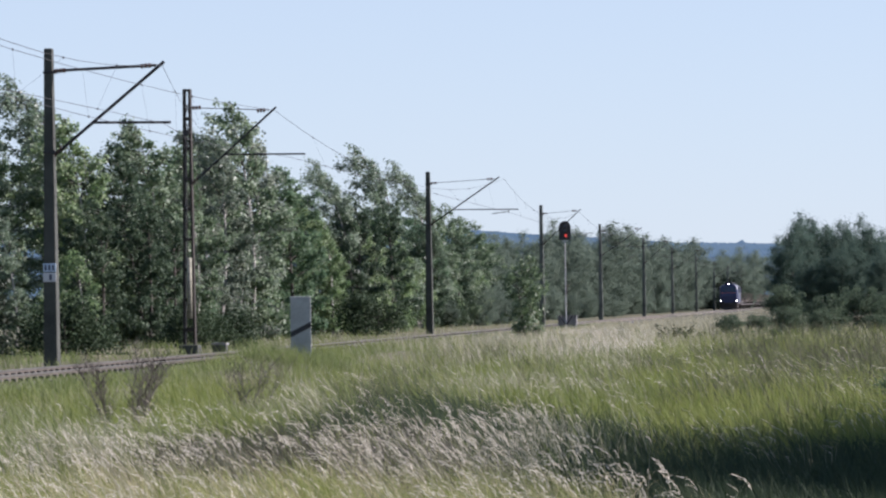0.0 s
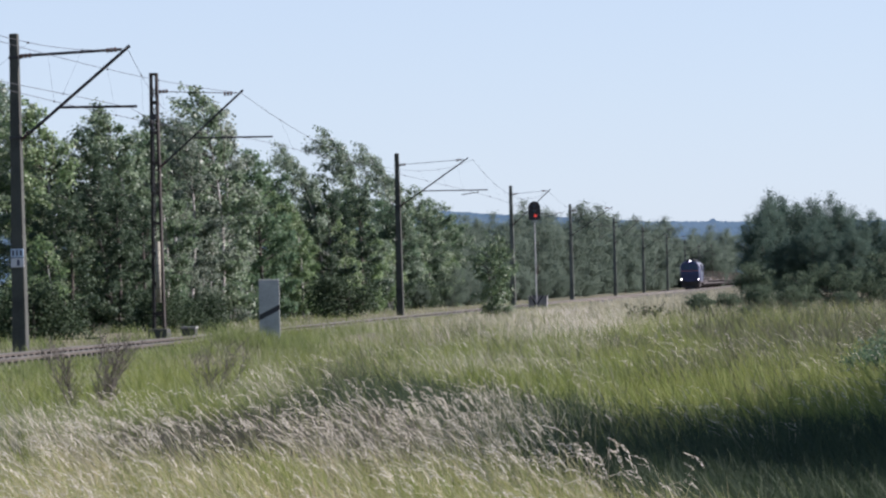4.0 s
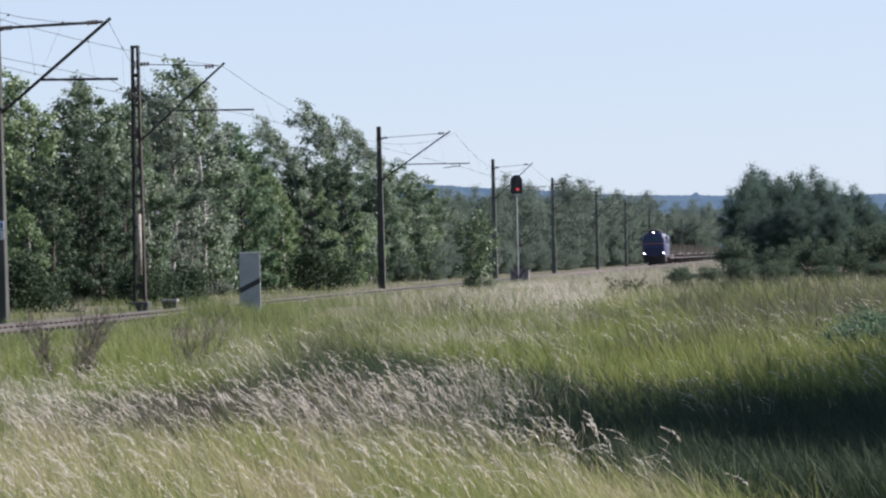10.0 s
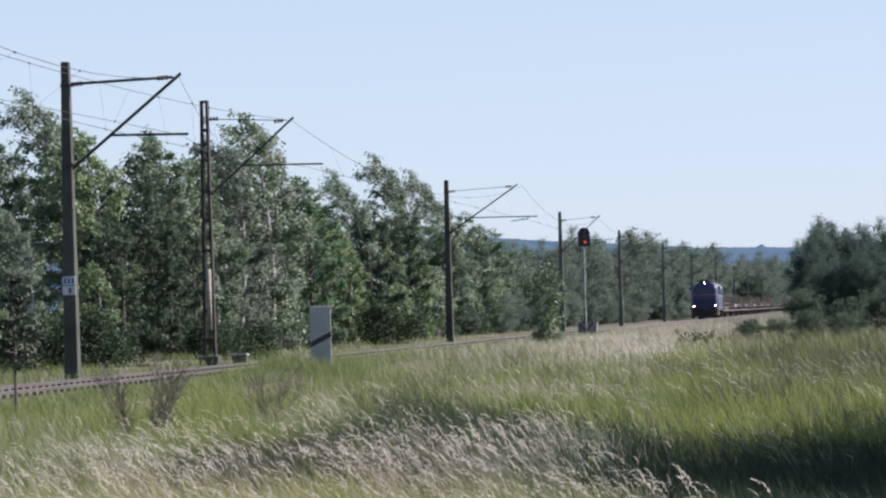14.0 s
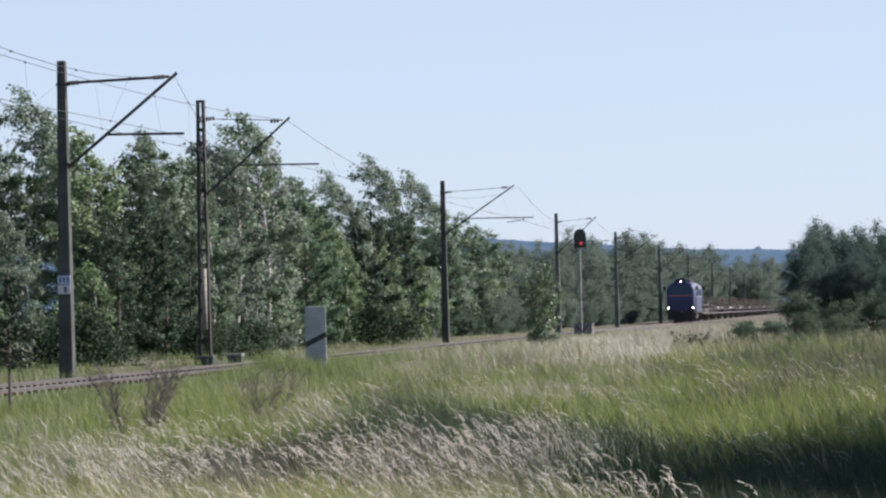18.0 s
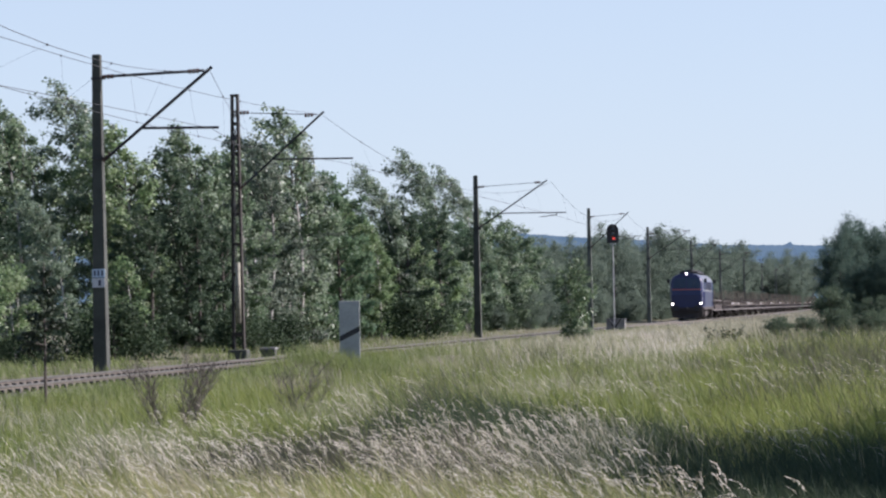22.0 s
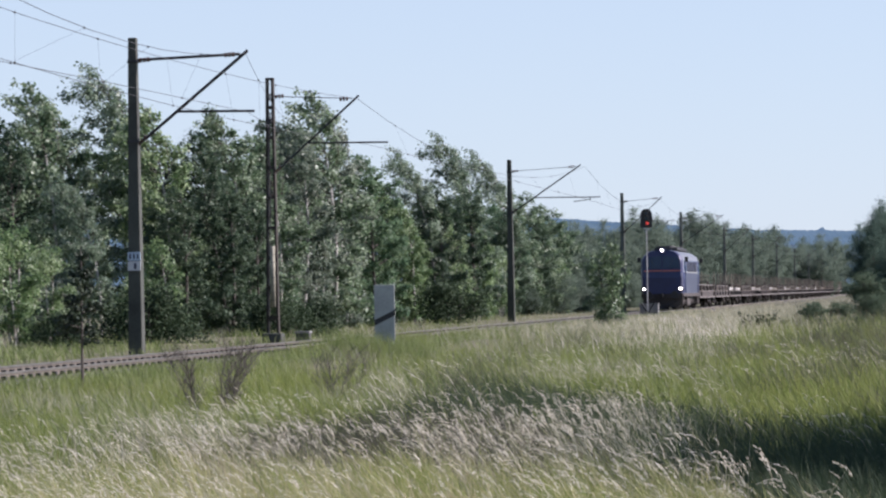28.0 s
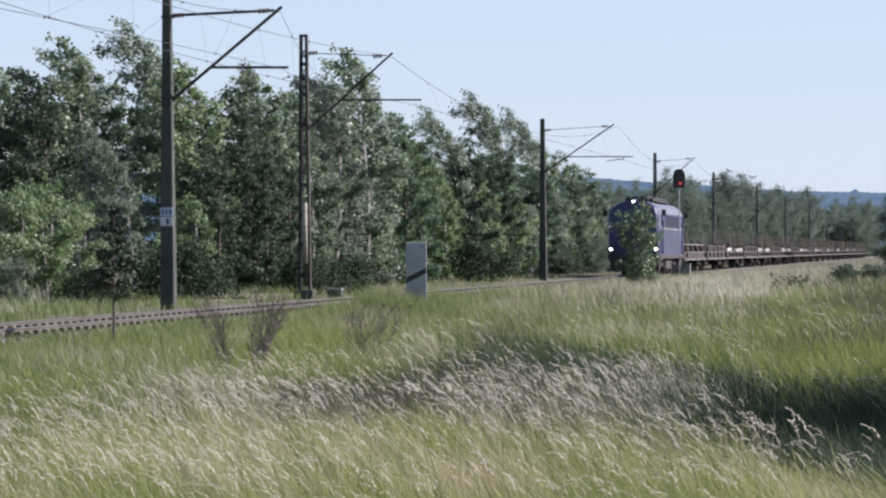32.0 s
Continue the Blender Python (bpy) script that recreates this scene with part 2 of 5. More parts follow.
HILL = distance_glow("glowing_ridge_haze", (0.054, 0.088, 0.128), (0.070, 0.108, 0.150))
GRASS_LUSH = foliage("lush_grass", [(0.128, 0.180, 0.042), (0.205, 0.248, 0.066), (0.262, 0.282, 0.098)], 0.42, 0.6, 0.2, 0.0)
GRASS_PINK = foliage("reddish_grass", [(0.312, 0.258, 0.156), (0.408, 0.348, 0.228), (0.384, 0.36, 0.18)], 0.42, 0.6, 0.2, 0.0)
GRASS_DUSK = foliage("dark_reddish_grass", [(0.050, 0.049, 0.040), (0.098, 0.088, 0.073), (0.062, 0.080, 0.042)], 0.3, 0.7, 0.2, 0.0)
PLATE_WHITE = surface("white_enamel", (0.38, 0.40, 0.41), (0.50, 0.52, 0.53), 0.4)
# dark blade tone that stands in for shade over the hollow
SHADE_GRASS = foliage("shade_toned_grass", [(0.027, 0.048, 0.026), (0.045, 0.071, 0.036), (0.067, 0.088, 0.046)], 0.3, 0.7, 0.2, 0.0)
BAR_INK = surface("dark_lettering", (0.03, 0.035, 0.06), (0.06, 0.07, 0.10), 0.6)


# ---- mesh helpers ----
def box(bm, sx, sy, sz, x, y, z, turn=None, bevel=0.0):
    made = bmesh.ops.create_cube(bm, size=1.0)
    m = Matrix.Translation((x, y, z)) @ (turn or Matrix.Identity(4)) @ Matrix.Diagonal((sx, sy, sz, 1))
    bmesh.ops.transform(bm, matrix=m, verts=made["verts"])
    if bevel:
        edges = list({e for v in made["verts"] for e in v.link_edges})
        bmesh.ops.bevel(bm, geom=edges, offset=bevel, segments=2, affect="EDGES", profile=0.5)
    return bm


def rod(bm, a, b, r1, r2=None, sides=8):
    a, b = Vector(a), Vector(b)
    way = b - a
    m = Matrix.Translation((a + b) / 2) @ way.to_track_quat("Z", "Y").to_matrix().to_4x4()
    bmesh.ops.create_cone(bm, cap_ends=True, segments=sides, radius1=r1, radius2=r1 if r2 is None else r2, depth=way.length, matrix=m)
    return bm


def ball(bm, r, x, y, z, squash=(1, 1, 1), seg=12):
    m = Matrix.Translation((x, y, z)) @ Matrix.Diagonal((*squash, 1))
    bmesh.ops.create_uvsphere(bm, u_segments=seg, v_segments=max(6, seg // 2), radius=r, matrix=m)
    return bm


def part(name, bm, material, parent=None, label="", smooth=False):
    me = bpy.data.meshes.new(name)
    bm.to_mesh(me)
    bm.free()
    me.materials.append(material)
    if smooth:
        me.shade_smooth()
    ob = new(name, me)
    ob.parent = parent
    if label:
        ob["label"] = label
    return ob


def share(name, mesh_of, parent, m):
    """Another object on the same mesh."""
    ob = new(name, mesh_of.data)
    ob.parent = parent
    ob.matrix_basis = m
    return ob


def sheet(name, verts, faces, material):
    """A mesh from arrays: verts (n, 3), faces (m, 3 or 4)."""
    me = bpy.data.meshes.new(name)
    n, k = faces.shape
    me.vertices.add(len(verts))
    me.vertices.foreach_set("co", np.asarray(verts, dtype=np.float32).ravel())
    me.loops.add(n * k)
    me.loops.foreach_set("vertex_index", faces.astype(np.int32).ravel())
    me.polygons.add(n)
    me.polygons.foreach_set("loop_start", np.arange(0, n * k, k, dtype=np.int32))
    me.update(calc_edges=True)
    me.materials.append(material)
    return me


# ---- plan: the line, straight, with its masts on the far side ----
SLOPE = 0.11645
ANGLE = math.atan(SLOPE)
ACROSS = Vector((math.cos(ANGLE), -math.sin(ANGLE), 0))
MAST_LINE = -20.46
AXIS = 2.92
RAIL_Z = 0.12
TURN = -math.degrees(ANGLE)


def line_at(y, off, z=0.0):
    """A place on the line: y metres ahead, off metres across from the mast row."""
    return Vector((MAST_LINE + SLOPE * y, y, z)) + ACROSS * off


def smooth(a, b, x):
    t = np.clip((x - a) / (b - a), 0, 1)
    return t * t * (3 - 2 * t)


def ground_z(x, y):
    x, y = np.asarray(x, dtype=float), np.asarray(y, dtype=float)
    q = (x - MAST_LINE - SLOPE * y) * math.cos(ANGLE) - AXIS
    z = (-0.34 - 0.16 * np.exp(-((q - 6.5) / 4.0) ** 2) * (1 - smooth(80, 120, y))) * smooth(1.8, 4.2, q) * (1 - 0.8 * smooth(84, 130, y))
    z = z + 0.05 * np.sin(x * 0.9 + y * 0.31) + 0.04 * np.sin(y * 0.53 - x * 0.4)
    z = z - 0.25 * np.exp(-((x - 3.0) / 3.5) ** 2 - ((y - 39) / 9.0) ** 2)
    bed = np.exp(-(q / 2.6) ** 4)
    z = z * (1 - bed) - 0.20 * bed
    return np.where(y > 600, z * np.exp(-(y - 600) / 200), z)


def build_ground():
    ys = np.concatenate([np.linspace(-40, 10, 12), 10 * np.power(4600 / 10, np.linspace(0.01, 1, 190))])
    us = np.concatenate([np.linspace(-1.0, -0.24, 16), np.linspace(-0.23, 0.23, 93), np.linspace(0.24, 1.0, 16)])
    yy, uu = np.meshgrid(ys, us, indexing="ij")
    xx = uu * (np.abs(yy) * 0.95 + 35)
    zz = ground_z(xx, yy)
    verts = np.stack([xx, yy, zz], -1).reshape(-1, 3)
    r, c = yy.shape
    i = (np.arange(r - 1)[:, None] * c + np.arange(c - 1)[None, :]).ravel()
    faces = np.stack([i, i + 1, i + c + 1, i + c], 1)
    me = sheet("ground", verts, faces, SOIL)
    me.shade_smooth()
    return tagged(new("ground", me), "meadow soil under dry and green grass", "ground", kind="structure")


build_ground()


def build_hills():
    """A wooded ridge on the horizon."""
    dist = 3300
    xs = np.linspace(-900, 900, 2600)
    h = np.interp(xs, [-1300, -300, 30, 90, 230, 330, 700, 1300], [80, 78, 74, 70, 60, 57.5, 55, 60])
    h = h + np.array([1.3 * noise.noise((x * 0.012, 1.7, 0)) + 0.8 * noise.noise((x * 0.05, 9.0, 0)) + 0.7 * noise.noise((x * 0.16, 4.0, 3)) + 0.9 * noise.noise((x * 0.45, 2.0, 7)) for x in xs])
    h = h + 2.2 * np.exp(-((xs - 291) / 3) ** 2)
    top = np.stack([xs, np.full_like(xs, dist), h], 1)
    foot = np.stack([xs, np.full_like(xs, dist - 500), np.full_like(xs, -2.0)], 1)
    rear = np.stack([xs, np.full_like(xs, dist + 500), np.full_like(xs, -2.0)], 1)
    n = len(xs)
    k = np.arange(n - 1)
    faces = np.concatenate([np.stack([k, k + 1, k + n + 1, k + n], 1), np.stack([k + n, k + n + 1, k + 2 * n + 1, k + 2 * n], 1)])
    tagged(new("backdrop_ridge", sheet("backdrop_ridge", np.concatenate([foot, top, rear]), faces, HILL)), "wooded ridge far on the horizon, glowing in haze blue", "hill", kind="structure")


build_hills()


# ---- track ----
def build_track():
    y0, y1 = 28.0, 1150.0
    bm = bmesh.new()
    rows = []
    prof = [(-2.6, -0.16), (-1.75, -0.075), (-1.35, -0.07), (1.35, -0.07), (1.55, -0.09), (2.3, -0.36)]
    for y in np.concatenate([np.arange(y0, 240, 0.6), np.linspace(240, y1, 40)]):
        rows.append([bm.verts.new(line_at(y, AXIS + o, z + random.uniform(-0.018, 0.018))) for o, z in prof])
    for a, b in zip(rows, rows[1:]):
        for k in range(len(prof) - 1):
            bm.faces.new((a[k], a[k + 1], b[k + 1], b[k]))
    tagged(part("ballast_bed", bm, BALLAST), "grey-brown crushed stone ballast under the track", "ballast", kind="structure")
    for side in (-1, 1):
        root = new("rail")
        root.matrix_basis = Matrix.Translation(line_at(y0, AXIS + side * 0.7525, 0)) @ pose(0, 0, 0, 0, 0, TURN)
        tagged(root, "worn steel running rail with rusty web", "rail", "rails of the track", "structure")
        length = (y1 - y0) / math.cos(ANGLE)
        bm = bmesh.new()
        box(bm, 0.07, length, 0.035, 0, length / 2, RAIL_Z - 0.0175)
        part("rail_head", bm, RAIL_TOP, root, "shiny worn rail head")
        bm = bmesh.new()
        box(bm, 0.02, length, 0.09, 0, length / 2, RAIL_Z - 0.0805)
        box(bm, 0.14, length, 0.02, 0, length / 2, RAIL_Z - 0.136)
        part("rail_web", bm, RAIL_SIDE, root)


build_track()


# ---- overhead line ----
# masts that stand a little off the row
SET_OVER = {87.8: 0.085, 172.0: -0.29, 232.6: 0.13, 291.0: 0.06, 353.5: 0.19}


def mast_frame(y):
    return Matrix.Translation(line_at(y, SET_OVER.get(y, 0.0), 0)) @ pose(0, 0, 0, 0, 0, TURN)


def cantilever(root, tip_x, tip_z, tie_z, foot_z, arm_z, arm_end, thick, steady=False):
    """Bracket on a mast: upper tie, inclined strut, level registration arm, insulators."""
    bm = bmesh.new()
    rod(bm, (0.12, 0, tie_z), (tip_x - 0.15, 0, tip_z - 0.03), 0.03 * thick if thick > 1 else 0.013)
    part("tie_rod", bm, STEEL_DARK, root)
    bm = bmesh.new()
    rod(bm, (0.14, 0, foot_z), (tip_x + 0.06, 0, tip_z + 0.06), 0.034 * thick if thick >= 1 else 0.03)
    part("strut", bm, STEEL_DARK, root)
    share_x = (arm_z - foot_z) / (tip_z - foot_z)
    x0 = 0.14 + (tip_x - 0.14) * share_x
    bm = bmesh.new()
    rod(bm, (x0, 0, arm_z), (arm_end, 0, arm_z - 0.03), 0.027 * thick if thick >= 1 else 0.018)
    part("registration_arm", bm, STEEL_DARK, root)
    for x, z, dx, dz in ((0.30, tie_z, 0.1, 0.006), (tip_x - 0.42, tip_z - 0.04, 0.1, 0.006), (0.22, foot_z + 0.09, 0.07, 0.075)):
        bm = bmesh.new()
        for k in (-1, 0, 1):
            rod(bm, (x + k * dx - dx * 0.3, 0, z + k * dz), (x + k * dx + dx * 0.3, 0, z + k * dz), 0.062, sides=10)
        part("insulator", bm, PORCELAIN, root, "brown porcelain insulator")
    if steady:
        bm = bmesh.new()
        rod(bm, (arm_end - 0.5, 0, arm_z - 0.03), (arm_end - 0.5, 0, arm_z - 0.2), 0.02)
        rod(bm, (arm_end - 0.5, 0, arm_z - 0.14), (arm_end - 1.35, 0, arm_z - 0.24), 0.02)
        part("steady_arm", bm, STEEL_DARK, root)


def concrete_mast(y, tip_x, arm_end, thick=1.0, steady=True, height=8.2, label="grey concrete overhead-line mast with a steel cantilever"):
    root = new("catenary_mast")
    root.matrix_basis = mast_frame(y)
    tagged(root, label, "mast", "overhead-line masts along the track")
    bm = bmesh.new()
    base, top = 0.19, 0.105
    rings = []
    for z in (-0.4, 2.0, 4.0, 6.0, height - 0.02, height):
        w = base + (top - base) * max(z, 0) / height - (0.02 if z == height else 0)
        c = w * 0.1
        pts = [(w, w - c), (w - c, w), (c - w, w), (-w, w - c), (-w, c - w), (c - w, -w), (w - c, -w), (w, c - w)]
        rings.append([bm.verts.new((px, py, z)) for px, py in pts])
    for a, b in zip(rings, rings[1:]):
        for k in range(8):
            bm.faces.new((a[k], a[(k + 1) % 8], b[(k + 1) % 8], b[k]))
    bm.faces.new(rings[-1])
    # farther masts get a paler copy of the concrete, as if lit
    part("shaft", bm, LIT_CONCRETE if y > 200 else CONCRETE, root)
    for z in (7.58, 5.5):
        bm = bmesh.new()
        w = 0.19 - 0.085 * z / 8.2 + 0.02
        box(bm, 2 * w, 2 * w, 0.07, 0, 0, z, bevel=0.01)
        box(bm, 0.1, 0.06, 0.06, w + 0.04, 0, z)
        part("clamp", bm, STEEL_DARK, root)
    low = 0.08 if thick > 1.2 else 0.0
    cantilever(root, tip_x, 7.82 - low, 7.62, 5.52 - low, 6.26, arm_end, thick, steady)
    return root


def lattice_mast(y, tip_x, arm_end):
    """Steel mast of two channels with battens, carrying the tension weights."""
    root = new("lattice_mast")
    root.matrix_basis = mast_frame(y)
    tagged(root, "dark rusty lattice steel mast with hanging tension weights", "mast", "overhead-line masts along the track")
    for side in (-1, 1):
        bm = bmesh.new()
        rings = []
        for z in (0.28, 8.3):
            o = (0.165 - 0.08 * z / 8.3) * side
            rings.append([bm.verts.new(p) for p in ((o - 0.034, -0.13, z), (o + 0.034, -0.13, z), (o + 0.034, 0.13, z), (o - 0.034, 0.13, z))])
        a, b = rings
        for k in range(4):
            bm.faces.new((a[k], a[(k + 1) % 4], b[(k + 1) % 4], b[k]))
        bm.faces.new(b)
        part("channel", bm, RUSTY, root)
    z = 0.75
    while z < 8.2:
        half = 0.165 - 0.08 * z / 8.3
        for side in (-0.135, 0.135):
            part("batten", box(bmesh.new(), 2 * half, 0.012, 0.10, 0, side, z), RUSTY, root)
        z += 0.95
    part("cap", box(bmesh.new(), 0.245, 0.27, 0.07, 0, 0, 8.3), RUSTY, root)
    # lacing of the upper part
    z = 6.2
    while z < 7.6:
        half = 0.165 - 0.08 * z / 8.3
        for side, way in ((-0.128, 1), (0.128, -1)):
            part("lacing_bar", rod(bmesh.new(), (-half * way, side, z), (half * way, side, z + 0.55), 0.014, sides=5), RUSTY, root)
        z += 0.6
    bm = bmesh.new()
    box(bm, 0.62, 0.62, 0.3, 0, 0, 0.12, bevel=0.03)
    part("footing", bm, CONCRETE, root, "concrete footing block")
    weights = part("tension_weight", rod(bmesh.new(), (0.05, -0.2, 1.1), (0.05, -0.2, 3.02), 0.075, sides=14), WEIGHT_CONCRETE, root, "stack of pale concrete tension weights", True)
    for k in range(7):
        part("weight_joint", rod(bmesh.new(), (0.05, -0.2, 1.3 + k * 0.24), (0.05, -0.2, 1.312 + k * 0.24), 0.078, sides=14), STEEL_DARK, weights)
    part("weight_rope", rod(bmesh.new(), (0, -0.2, 3.0), (0, -0.2, 6.9), 0.014), STEEL_DARK, root)
    bm = bmesh.new()
    rod(bm, (0, -0.23, 6.95), (0, -0.17, 6.95), 0.1, sides=18)
    part("pulley", bm, STEEL_DARK, root)
    cantilever(root, tip_x, 7.66, 7.75, 5.35, 6.26, arm_end, 1.0, False)
    return root


MASTS = [(40.0, 2.9, 3.1), (87.8, 2.975, 3.195), (172.0, 3.58, 4.6), (232.6, 2.68, 3.6), (291.0, 3.58, 4.6), (353.5, 2.68, 3.6),
         (418.0, 3.58, 4.6), (488.0, 2.68, 3.6), (558.0, 3.58, 4.6), (628.0, 2.68, 3.6), (698.0, 3.58, 4.6), (768.0, 2.68, 3.6)]
mast_of = {}
for my, tip, arm in MASTS:
    if my == 87.8:
        mast_of[my] = concrete_mast(my, tip, arm, 1.25, False, label="grey concrete overhead-line mast with kilometre plates")
    else:
        mast_of[my] = concrete_mast(my, tip, arm, 1.0 if my < 200 else 0.8)
lattice_mast(106.9, 2.78, 3.75)


def km_plate(root):
    bm = bmesh.new()
    box(bm, 0.34, 0.02, 0.22, 0.0, -0.19, 2.52, bevel=0.006)
    up = part("number_plate", bm, PLATE_BLUE, root, "pale blue kilometre plate with dark figures")
    for dx in (-0.10, 0.0, 0.10):
        part("lettering", box(bmesh.new(), 0.05, 0.006, 0.14, dx, -0.204, 2.52), BAR_INK, up)
    bm = bmesh.new()
    box(bm, 0.34, 0.02, 0.24, 0.0, -0.19, 2.27, bevel=0.006)
    low = part("number_plate", bm, PLATE_WHITE, root, "white plate with one dark figure")
    part("lettering", box(bmesh.new(), 0.07, 0.006, 0.15, 0.03, -0.204, 2.27), BAR_INK, low)


km_plate(mast_of[87.8])


def wire(name, points, r, parent=None, sag=0.0, label=""):
    """A wire hung through points, sagging between each two."""
    cu = bpy.data.curves.new(name, "CURVE")
    cu.dimensions, cu.bevel_depth, cu.bevel_resolution = "3D", r, 1
    pts = []
    for a, b in zip(points, points[1:]):
        n = 12 if sag else 2
        dip = sag * min(1.0, (abs(b[1] - a[1]) / 65) ** 2)
        for k in range(n):
            t = k / n
            p = Vector(a).lerp(Vector(b), t)
            pts.append(p - Vector((0, 0, 4 * dip * t * (1 - t))))
    pts.append(Vector(points[-1]))
    sp = cu.splines.new("POLY")
    sp.points.add(len(pts) - 1)
    for q, p in zip(sp.points, pts):
        q.co = (*p, 1)
    cu.materials.append(COPPER)
    ob = new(name, cu)
    ob.parent = parent
    if label:
        ob["label"] = label
    return ob


def hang(a, b, t, sag):
    """A point of a wire hung from a to b."""
    p = Vector(a).lerp(Vector(b), t)
    return p - Vector((0, 0, 4 * sag * min(1.0, (abs(b[1] - a[1]) / 65) ** 2) * t * (1 - t)))


def catenary(spans, first_sag, first_low=0.0, r=0.007):
    """Messenger, contact wire and droppers of one wire run."""
    root = tagged(new("overhead_wires"), "thin weathered overhead wires hung between the masts", "overhead wire", "wire runs over the track")
    hung = [line_at(y, tx, tz) for y, tx, tz, cx, cz in spans]
    held = [line_at(y, cx, cz) for y, tx, tz, cx, cz in spans]
    wire("messenger_wire", hung[:2], r, root, first_sag)
    wire("messenger_wire", hung[1:], r, root, 1.35)
    wire("contact_wire", held[:2], r, root, first_low)
    wire("contact_wire", held[1:], r, root, 0.0)
    for j in range(len(spans) - 1):
        y0, y1 = spans[j][0], spans[j + 1][0]
        if y0 > 300:
            continue
        n = max(2, round((y1 - y0) / 7))
        for k in range(1, n):
            top = hang(hung[j], hung[j + 1], k / n, 1.35 if j else first_sag)
            low = hang(held[j], held[j + 1], k / n, 0.0 if j else first_low)
            wire("dropper", [top, low], 0.0022, root)
            for end in (low, top):
                part("dropper_clip", ball(bmesh.new(), 0.026, *end, seg=6), STEEL_DARK, root)


catenary([(40.0, 5.1, 8.3, 1.5, 5.8), (87.8, 3.06, 7.73, 3.1, 6.2), (106.9, 0.3, 7.2, 0.3, 6.6)], 2.2, -0.2)
catenary([(40.0, 2.6, 7.7, 2.3, 6.8), (106.9, 2.78, 7.62, 3.2, 6.15)] + [(y, t, 7.78, a - 0.7, 6.05) for y, t, a in MASTS[2:]], 0.6, 0.46)


# ---- lineside things ----
def colour_signal():
    root = new("railway_signal")
    root.matrix_basis = Matrix.Translation(line_at(190, AXIS + 2.27, 0)) @ pose(0, 0, 0, 0, 0, TURN)
    tagged(root, "railway colour-light signal with a black hooded head, lit red", "railway signal")
    part("post", rod(bmesh.new(), (0, 0, -0.3), (0, 0, 4.95), 0.033, 0.028, 12), GALVANISED, root, "grey steel post")
    bm = bmesh.new()
    outline = [(-0.33, 0), (0.33, 0), (0.33, 0.72)] + [(0.33 * math.cos(a), 0.72 + 0.33 * math.sin(a)) for a in np.linspace(0.2, math.pi - 0.2, 9)] + [(-0.33, 0.72)]
    a = [bm.verts.new((x, -0.1, z + 4.98)) for x, z in outline]
    b = [bm.verts.new((x, -0.05, z + 4.98)) for x, z in outline]
    bm.faces.new(a)
    bm.faces.new(b[::-1])
    for k in range(len(a)):
        bm.faces.new((a[k], b[k], b[(k + 1) % len(a)], a[(k + 1) % len(a)]))
    part("backboard", bm, BLACK_PAINT, root)
    part("lamp_case", box(bmesh.new(), 0.4, 0.22, 0.9, 0, 0.07, 5.45, bevel=0.03), BLACK_PAINT, root)
    for z, lit in ((5.78, False), (5.50, False), (5.22, True)):
        lens = part("lens", rod(bmesh.new(), (0.06 if lit else 0, -0.13, z), (0.06 if lit else 0, -0.09, z), 0.085, sides=18), LIGHT_RED if lit else GLASS_SKY_TINT, root, "lit red lens" if lit else "dark lens")
        bm = bmesh.new()
        for k in range(9):
            t0, t1 = math.pi * k / 9, math.pi * (k + 1) / 9
            x = 0.06 if lit else 0
            q = [bm.verts.new((x + 0.15 * math.cos(t), yy, z + 0.15 * math.sin(t))) for t, yy in ((t0, -0.1), (t1, -0.1), (t1, -0.32), (t0, -0.32))]
            bm.faces.new(q)
        part("hood", bm, BLACK_PAINT, lens)
    part("head_bracket", box(bmesh.new(), 0.3, 0.12, 0.08, 0, 0, 4.92), WHITE_PAINT, root)
    for s in (-1, 1):
        part("foot_stay", rod(bmesh.new(), (0.36 * s, 0, 0.75), (0.03 * s, 0, 0.25), 0.035), STEEL_DARK, root)
    foot = part("foot_block", box(bmesh.new(), 1.05, 0.45, 0.95, 0.05, 0.45, 0.22, bevel=0.04), PALE_CONCRETE, root, "grey concrete foot block")
    part("block_cap", box(bmesh.new(), 1.1, 0.5, 0.06, 0.05, 0.45, 0.72), PALE_CONCRETE, foot)


colour_signal()


def warning_board():
    root = new("warning_board")
    root.matrix_basis = Matrix.Translation((-3.80, 90.0, -0.25)) @ pose(0, 0, 0, 0, 0, 2)
    tagged(root, "white upright trackside warning board with one black diagonal stripe", "railway sign")
    part("board", box(bmesh.new(), 0.55, 0.05, 1.9, 0, 0, 1.0, bevel=0.012), WHITE_PAINT, root)
    bm = bmesh.new()
    q = [(-0.27, 0.86), (0.27, 1.13), (0.27, 1.28), (-0.27, 1.01)]
    a = [bm.verts.new((x, -0.029, z)) for x, z in q]
    b = [bm.verts.new((x, -0.026, z)) for x, z in q]
    bm.faces.new(a)
    bm.faces.new(b[::-1])
    for k in range(4):
        bm.faces.new((a[k], b[k], b[(k + 1) % 4], a[(k + 1) % 4]))
    part("stripe", bm, BLACK_PAINT, root, "black diagonal stripe")
    for s in (-0.18, 0.18):
        part("support", box(bmesh.new(), 0.06, 0.05, 0.5, s, 0.055, 0.15), STEEL_DARK, root)


warning_board()


